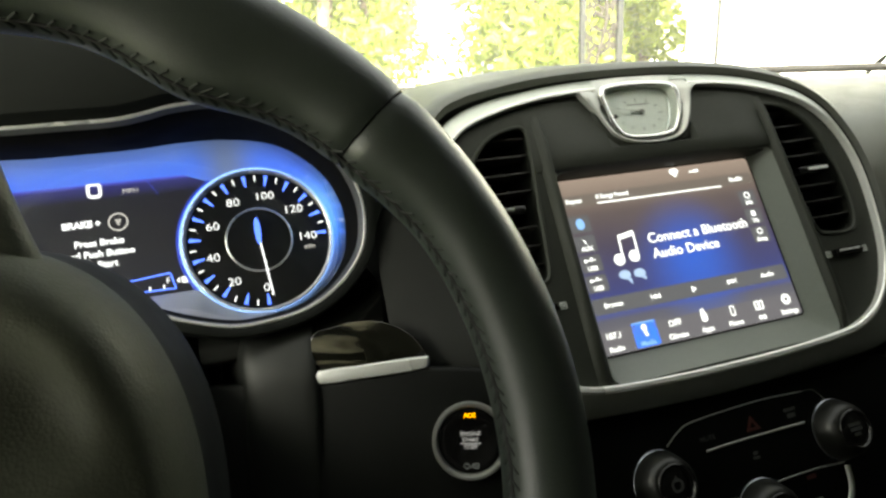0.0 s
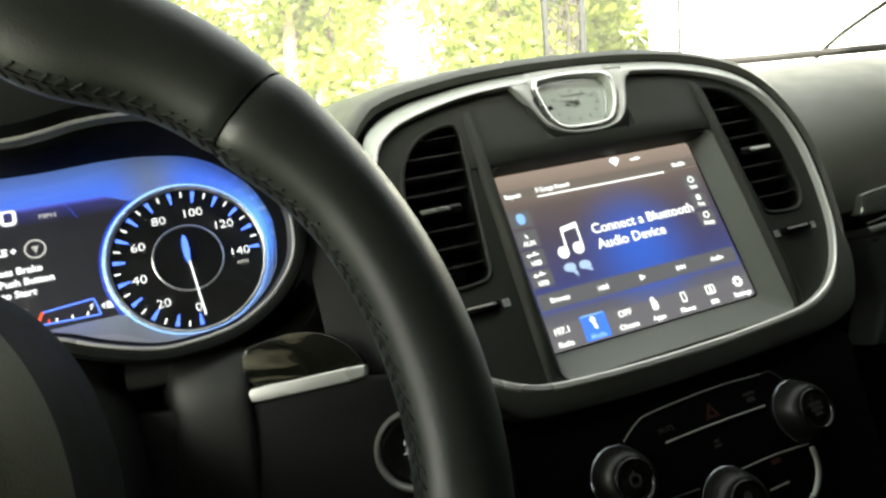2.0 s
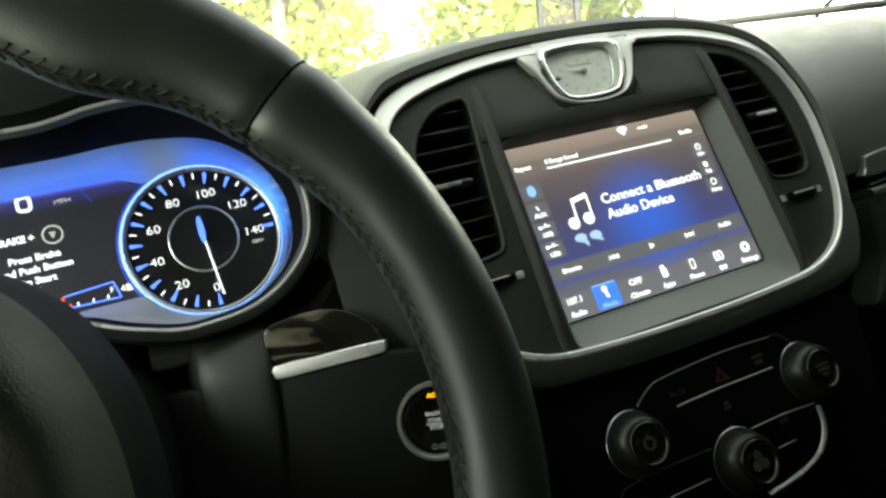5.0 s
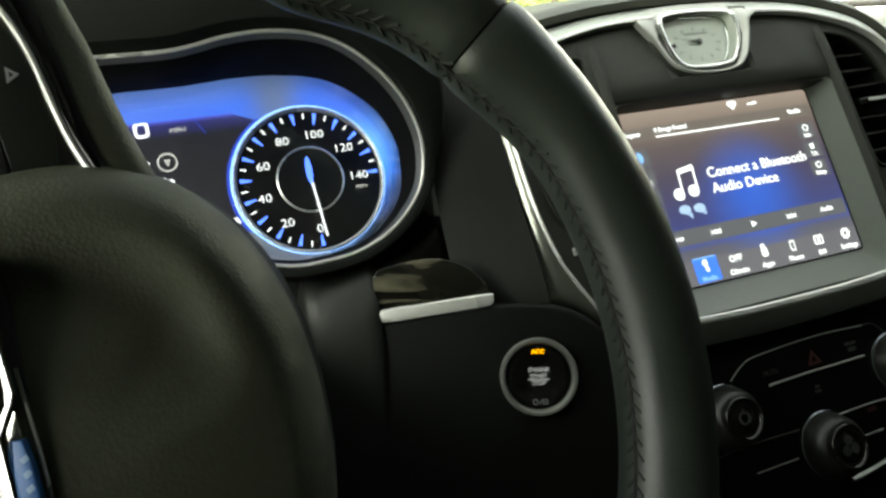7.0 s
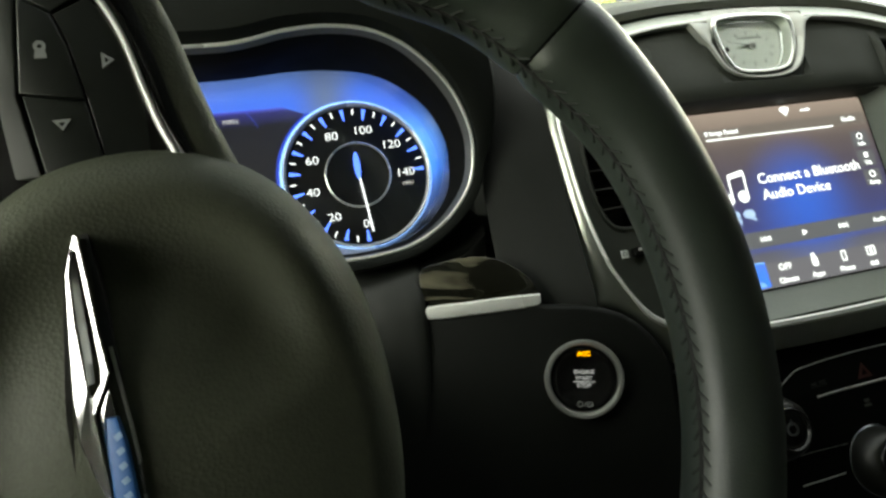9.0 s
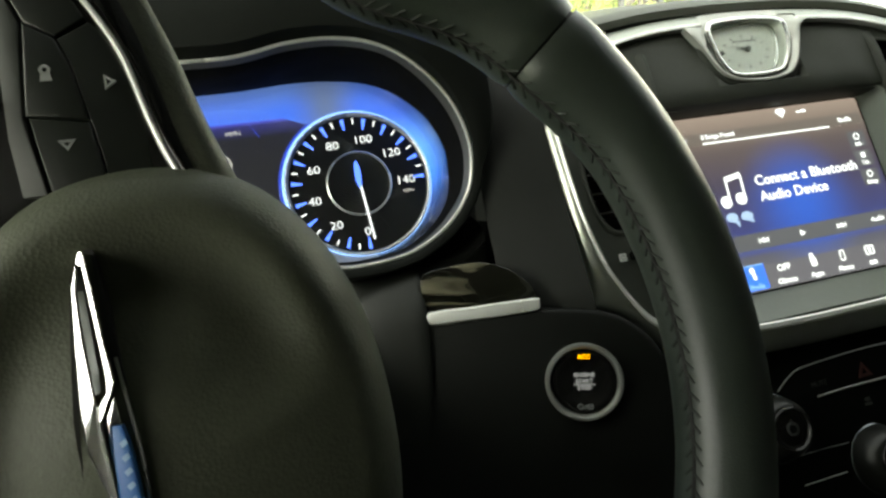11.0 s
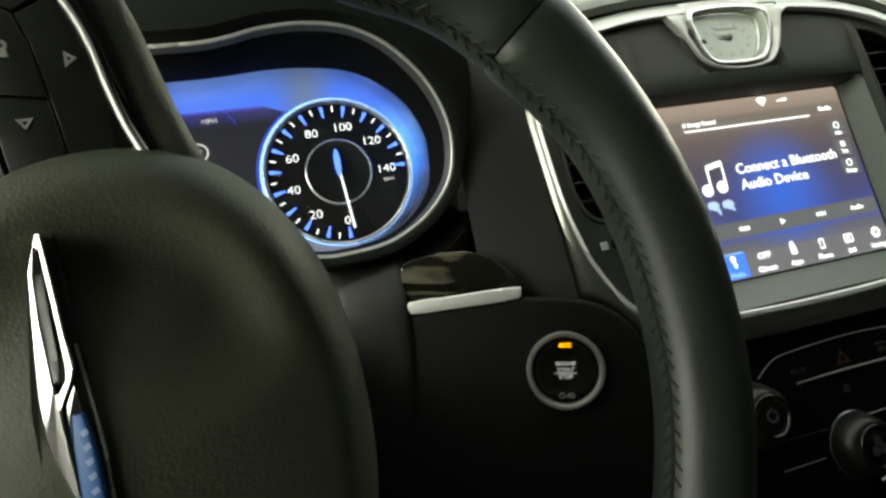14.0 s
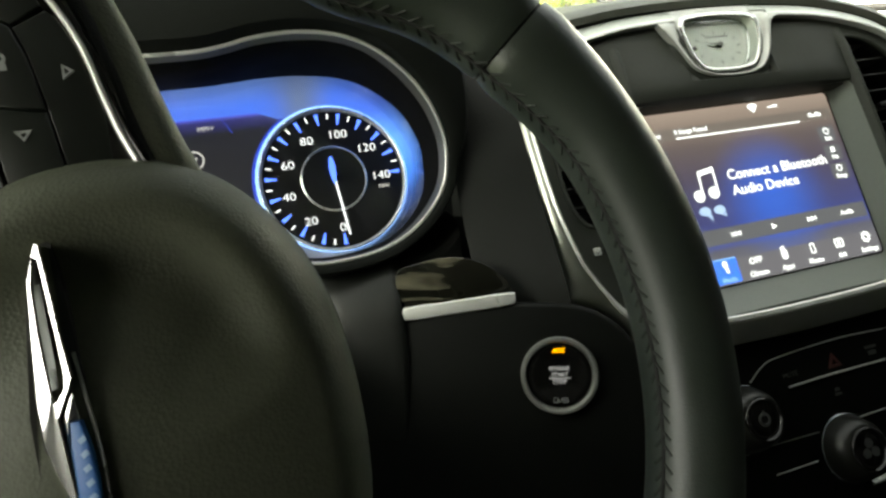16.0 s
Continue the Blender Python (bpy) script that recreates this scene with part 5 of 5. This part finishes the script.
# spokes and button pad
for s in (1, -1):
    rings = []
    for y, right, left, z in ((0.060, 0.032, -0.052, 0.004), (0.083, 0.0235, -0.050, 0.003), (0.110, 0.0165, -0.048, 0.001), (0.139, 0.007, -0.044, -0.002), (0.166, 0.004, -0.042, -0.004)):
        w, c = (right - left) / 2, (right + left) / 2
        rings.append([(c + w * math.copysign(abs(math.cos(a)) ** 0.5, math.cos(a)), s * y, z + 0.010 * math.copysign(abs(math.sin(a)) ** 0.7, math.sin(a))) for a in np.linspace(0, 2 * math.pi, 28, endpoint=False)])
    part("spoke", loft(rings), LEATHER, sw, "side spoke of the wheel")
    ridge = smooth_loop([(0.0285, s * 0.064, 0.0075), (0.0215, s * 0.084, 0.0070), (0.0168, s * 0.100, 0.0062), (0.0125, s * 0.117, 0.005), (0.0080, s * 0.131, 0.0035), (0.0040, s * 0.146, 0.0025), (0.003, s * 0.164, 0.001)], 4, False)
    # edge takes the olive hub skin for the light that falls along it
    part("spoke_edge", tube([(x - 0.0018, y, z - 0.0012) for x, y, z in ridge], 0.0072, 18), HUBSKIN, sw, "rounded edge of the spoke")
    bead = smooth_loop([(0.0250, s * 0.064, 0.0115), (0.0160, s * 0.0825, 0.0110), (0.0112, s * 0.1043, 0.0100), (0.0075, s * 0.1194, 0.0090), (0.0045, s * 0.1294, 0.0080), (-0.002, s * 0.147, 0.0065)], 4, False)
    # bead coloured black to stand in for the shaded channel beside the keys
    part("spoke_channel", tube(bead, 0.0024, 12), SOFT, sw, "black strip for the dark channel beside the keys")
rings = []
for x, w, z in ((-0.055, 0.030, 0.002), (-0.10, 0.026, 0.0), (-0.168, 0.030, -0.004)):
    rings.append([(x, w * math.cos(a), z + 0.010 * math.sin(a)) for a in np.linspace(0, 2 * math.pi, 24, endpoint=False)])
part("spoke", loft(rings), LEATHER, sw, "lower spoke of the wheel")
pad = part("button_pad", slab(smooth_loop(mm([(16.0, 74), (13.4, 81.2), (10.4, 89.8), (7.7, 100.3), (5.6, 109.9), (3.6, 116.4), (0.5, 123.8), (-6, 136), (-14, 148), (-30, 150), (-42, 120), (-44, 74)]), 4), 0.004, 0.0138, 0.001), PIANO, sw, "gloss black pad with arrow buttons")
part("pad_edge", tube(smooth_loop([(0.0165, 0.074, 0.0150), (0.0139, 0.0812, 0.0150), (0.0108, 0.0898, 0.0150), (0.0081, 0.1003, 0.0150), (0.0060, 0.1099, 0.0150), (0.0041, 0.1164, 0.0150), (0.0010, 0.1238, 0.0150), (-0.0055, 0.136, 0.0147), (-0.014, 0.149, 0.0142)], 6, False), 0.0009, 8), BRIGHT, sw, "thin bright edge of the pad")
part("pad_lining", tube(smooth_loop([(0.0185, 0.074, 0.0142), (0.0156, 0.0816, 0.0142), (0.0123, 0.0902, 0.0142), (0.0095, 0.1007, 0.0142), (0.0074, 0.1103, 0.0142), (0.0055, 0.1168, 0.0142), (0.0024, 0.1243, 0.0142), (-0.0042, 0.1365, 0.0140)], 6, False), 0.0011, 8), PIANO, sw, "dark lining beside the bright edge")
PAD_SHAPES = (("arrow_button", [(-11.1, 120.9), (-8.3, 112.4), (-5.6, 97.2), (-2.5, 76), (14.2, 76), (9.6, 89.8), (6.9, 100.2), (4.8, 109.5), (2.8, 116.0), (-0.4, 123.2), (-2.8, 125.6)]),
        ("arrow_button", [(-18.6, 126.4), (-11.4, 121.6), (-3.4, 126.5), (-8.5, 137), (-15, 146), (-26, 146)]),
        ("arrow_button", [(-20.4, 99.7), (-5.9, 97.1), (-2.8, 76), (-17.0, 76)]),
        ("arrow_button", [(-21.6, 100), (-19.4, 126.4), (-26.5, 146), (-39, 125), (-40, 80), (-18.2, 78)]),
        ("center_button", [(-20.9, 100.2), (-5.9, 97.6), (-8.6, 112.6), (-11.4, 121.0), (-18.8, 125.6)]))
for name, poly in PAD_SHAPES:
    bm = slab(ordered(mm(poly)), 0.012, 0.0163 if name == "arrow_button" else 0.0168, 0.0007)
    if poly[0][0] == -11.1:
        for v in bm.verts:
            v.co.z -= 0.16 * max(0.0, v.co.x + 0.008)
    if poly[0][0] == -21.6:
        for v in bm.verts:
            v.co.z += 0.45 * min(0.0, v.co.x + 0.021)
    part(name, bm, PADKEY, pad)


def outline_arrow(x, y, a):
    pts = [(0.0018, 0), (-0.0012, 0.0022), (-0.0012, -0.0022)]
    rot = lambda p, k: (x + k * (p[0] * math.cos(a) - p[1] * math.sin(a)), y + k * (p[0] * math.sin(a) + p[1] * math.cos(a)))
    return band([rot(p, 1) for p in pts], [rot(p, 0.42) for p in pts], 0.0160, 0.0166)


for x, y, a in ((0.0005, 0.1076, 0), (-0.0145, 0.1345, 90), (-0.0120, 0.0914, 270), (-0.031, 0.105, 180)):
    part("arrow_mark", outline_arrow(x, y, radians(a)), LABELGREY, pad)
bm = band(circle(0.0015, 16, -0.0147, 0.1122), circle(0.0006, 16, -0.0147, 0.1122), 0.0164, 0.0171)
flat_poly(mm([(-16.2, 109.0), (-13.2, 109.0), (-13.6, 111.4), (-15.8, 111.4)]), 0.0169, bm=bm)
part("center_mark", bm, LABELGREY, pad)

# emblem: a narrow winged badge
em = thing("wheel_emblem", WHEEL @ pose(-0.006, -0.001, 0.0318), "slim chrome winged emblem with a blue centre on the hub", "emblem")


def canted(bm, slope=0.31):
    """Tilts a flat piece so that it rises across x."""
    for v in bm.verts:
        v.co.z += slope * v.co.x
    return bm


def winged(pts, flip):
    """Millimetres to metres, turned over about the badge's middle for the second wing."""
    return ordered([(x / 1000, (-6 - y if flip else y) / 1000) for x, y in pts])


WING = [(-2.0, -2.95), (-5.6, 7.5), (-7.1, 14), (-7.3, 24), (-6.6, 38), (-5.6, 52), (-2.7, 60.5), (-1.2, 60.0), (-0.1, 48), (0.6, 38), (1.7, 28.4), (0.6, 25.5), (-2.6, 19.5), (-1.0, -2.95)]
SLOT = [(-3.0, 23.6), (-3.2, 24.0), (-3.4, 26), (-3.7, 31), (-4.2, 40), (-4.1, 51), (-2.9, 57.5), (-2.5, 56.5), (-1.8, 47), (-1.1, 38), (-0.6, 29.5), (-0.9, 26.3), (-2.7, 23.9), (-2.9, 23.7)]
STEP = [(-2.3, 19.4), (0.8, 25.0), (1.6, 18.6), (-0.9, 18.4), (-1.8, 10)]


def dipped(bm):
    """Lets the chrome fall away towards the badge's middle."""
    for v in bm.verts:
        far_y = abs(v.co.y + 0.003) - 0.017
        v.co.z -= 0.05 * max(0.0, -far_y)
    return bm


for flip in (False, True):
    part("wing", dipped(canted(band(winged(WING, flip), winged(SLOT, flip), -0.004, 0.0034, 0.0005))), CHROME, em, "chrome wing", angle=20)
    outer = [(x / 1000, (-6 - y if flip else y) / 1000) for x, y in ((-3.4, 26), (-3.7, 31), (-4.2, 40), (-4.1, 51), (-2.9, 57))]
    inner = [(x / 1000, (-6 - y if flip else y) / 1000) for x, y in ((-2.4, 26.5), (-2.3, 31), (-2.6, 40), (-2.9, 51), (-2.7, 56))]
    fc = bmesh.new()
    for k in range(4):
        fc.faces.new([fc.verts.new(p) for p in ((*outer[k], 0.0030), (*inner[k], 0.0012), (*inner[k + 1], 0.0012), (*outer[k + 1], 0.0030))])
    part("wing_facet", canted(fc), LIPGREY, em, "satin slope inside the wing")
    part("wing_step", canted(slab(winged(STEP, flip), -0.004, 0.0024, 0.0003)), CHROME, em, "small chrome step")
    edge = [(1.9, 34), (2.6, 28), (3.4, 21.6), (4.2, 15.7), (4.9, 8), (5.2, -3)]
    part("edge_line", canted(tube([(x, y, 0.0004) for x, y in winged(edge, flip)], 0.00045, 6)), LINEGREY, em, "thin grey line beside the badge")
part("badge", canted(slab(ordered(mm([(-0.8, 18.2), (1.6, 18.2), (3.0, 11.4), (3.5, 5), (3.9, -3), (3.5, -11), (3.0, -17.4), (1.6, -24.2), (-0.8, -24.2), (-1.5, -16), (-1.2, -3), (-1.5, 10)])), -0.001, 0.0026, 0.0005)), BADGEBLUE, em, "blue enamel centre")
for k in range(11):
    y = 0.0135 - k * 0.0033
    x = 0.0006 + 0.0008 * (1 - abs(y + 0.003) / 0.02)
    part("badge_bar", canted(bar(x, y, x + 0.0015, y + 0.0009, 0.0013, 0.0026)), BADGEPALE, em, "pale unreadable letter")
POCKET = [(-8.6, -3), (-9.2, 12), (-9.4, 20.3), (-8.2, 39.4), (-6.9, 55), (-2.6, 62.6), (-1.0, 61.4), (0.9, 47), (2.4, 32), (4.0, 21.1), (5.2, 10), (5.6, -3)]
recess = mm(POCKET + [(x, -6 - y) for x, y in POCKET[-2:0:-1]])
pocket = slab(ordered(recess), -0.014, -0.0004)
for v in pocket.verts:
    if v.co.z > -0.002:
        v.co.z -= 0.12 * max(0.0, abs(v.co.y + 0.003) - 0.026)
part("recess", pocket, SEAMED, em, "dark pocket round the emblem")

# ---- outside ----
wall = thing("house_wall", pose(0, 4.6, 0), "white painted boarded wall in bright daylight", "wall", kind="structure")
for k in range(16):
    part("board", box(7.0, 0.03, 0.198, 7.3, 0.0, 0.11 + 0.2 * k, 0.006), SIDING, wall)
part("corner_post", box(0.12, 0.12, 3.3, 3.79, -0.04, 1.65, 0.006), SIDING, wall)
part("panel_joint", box(0.030, 0.012, 3.2, 4.03, -0.038, 1.65), SEAMED, wall)

# added white backdrop, for the blown-out brightness low behind the trees
far = thing("backdrop_wall", pose(0, 15, 0), "white backdrop wall added for the glare behind the trees", "wall", kind="structure")
part("wall_face", box(26, 0.2, 3.6, 3, 0, 1.8, 0.02), SIDING, far)
part("coping", box(26.2, 0.34, 0.12, 3, 0, 3.66, 0.02), SIDING, far)
tr = thing("trellis_post", pose(2.6, 4.5, 0), "ornate painted iron post with scrolled leaves", "post")
part("upright", box(0.045, 0.045, 3.0, 0, 0, 1.5, 0.006), IRON, tr)
part("upright", box(0.055, 0.045, 3.0, 0.355, 0, 1.5, 0.006), IRON, tr)
rng = random.Random(4)
stem = [(0.18 + 0.05 * math.sin(k * 0.62), 0, 0.1 + k * 0.10) for k in range(29)]
part("scroll_stem", tube(smooth_loop(stem, 3, False), 0.017, 8), RUST, tr)
UPRIGHT = pose(0, 0, 0, 90, 0, 0)
for k in range(1, 28):
    for s in (-1, 1):
        x0, _, z0 = stem[k]
        z0 += rng.uniform(-0.03, 0.03)
        end_x = 0.028 if s < 0 else 0.330
        reach = abs(end_x - x0) * rng.uniform(0.72, 1.0)
        rise = rng.uniform(0.05, 0.13)
        limb = smooth_loop([(x0, 0, z0), (x0 + s * reach * 0.45, 0, z0 + rise * 0.25), (x0 + s * reach * 0.8, 0, z0 + rise * 0.7), (x0 + s * reach, 0, z0 + rise * 1.2)], 4, False)
        part("scroll_limb", tube(limb, lambda u: 0.013 * (1 - 0.45 * u), 7), RUST, tr)
        for f in (0.3, 0.62, 0.95):
            a = Vector((x0 + s * reach * f, z0 + rise * (0.12 if f < 0.4 else 0.45 if f < 0.7 else 1.1)))
            d = Vector((s * rng.uniform(-0.2, 1.0), rng.choice((-0.8, 1.0)) * rng.uniform(0.5, 1.0))).normalized() * rng.uniform(0.045, 0.075)
            n = Vector((-d.y, d.x)) * 0.30
            leaf = [a, a + d * 0.3 + n * 0.8, a + d * 0.65 + n * 0.8, a + d, a + d * 0.65 - n * 0.8, a + d * 0.3 - n * 0.8]
            part("scroll_leaf", slab(smooth_loop(leaf, 2), -0.006, 0.006, 0.002), RUST, tr, m=UPRIGHT)


def tree(x, y, h, spread, seed, n=3400):
    rng = random.Random(seed)
    t = thing("tree", pose(x, y, 0), "leafy green garden tree in full sunlight", "tree", "trees behind the drive")
    path = [(0, 0, 0), (rng.uniform(-.1, .1), 0, h * 0.3), (rng.uniform(-.2, .2), rng.uniform(-.1, .1), h * 0.6), (rng.uniform(-.3, .3), 0, h * 0.92)]
    bm = tube(smooth_loop(path, 4, False), lambda u: 0.11 * (1 - 0.8 * u), 9)
    ends = []
    for k in range(16):
        a, z = rng.uniform(0, 6.28), h * rng.uniform(0.12, 0.85)
        e = Vector((math.cos(a) * spread * rng.uniform(0.5, 1), math.sin(a) * spread * rng.uniform(0.5, 1), min(h, z + h * rng.uniform(0.03, 0.22))))
        tube(smooth_loop([(0, 0, z), (e.x * 0.45, e.y * 0.45, z + (e.z - z) * 0.3), tuple(e)], 4, False), lambda u: 0.042 * (1 - 0.75 * u), 6, bm=bm)
        ends += [e, e * 0.6 + Vector((0, 0, z * 0.4))]
    part("trunk", bm, BARK, t)
    vs, fs = [], []
    for k in range(n):
        c = rng.choice(ends) + Vector((rng.gauss(0, 0.19), rng.gauss(0, 0.19), rng.gauss(0, 0.15)))
        u = Vector((rng.gauss(0, 1), rng.gauss(0, 1), rng.gauss(0, 1))).normalized()
        w = u.orthogonal().normalized()
        l, b = rng.uniform(0.035, 0.105), rng.uniform(0.022, 0.058)
        i = len(vs)
        d = u.cross(w) * l * 0.25
        vs += [c - u * l, c + w * b - u * l * 0.4 + d, c + w * b * 0.8 + u * l * 0.4 + d, c + u * l, c - w * b * 0.8 + u * l * 0.4 + d, c - w * b - u * l * 0.4 + d]
        fs += [(i, i + 1, i + 2, i + 3), (i, i + 3, i + 4, i + 5)]
    me = bpy.data.meshes.new("crown")
    me.from_pydata([tuple(v) for v in vs], [], fs)
    me.materials.append(LEAF)
    ob = new("crown", me)
    ob.parent = t
    tagged(ob, "many small bright green leaves")
    return t


for k, (x, y, h, s) in enumerate(((3.1, 6.2, 3.4, 0.8), (4.5, 6.9, 3.8, 1.1), (0.9, 6.9, 3.6, 0.65), (-0.7, 7.6, 4.0, 1.2), (5.0, 9.2, 4.6, 1.4), (0.3, 9.6, 4.6, 1.0), (-2.9, 8.5, 4.2, 1.4), (6.6, 10.5, 5.0, 1.4), (1.55, 8.3, 3.0, 0.75), (2.35, 10.4, 3.6, 0.8), (4.1, 8.4, 3.8, 0.9), (5.5, 7.8, 3.4, 0.8))):
    tree(x, y, h, s, 11 + k)
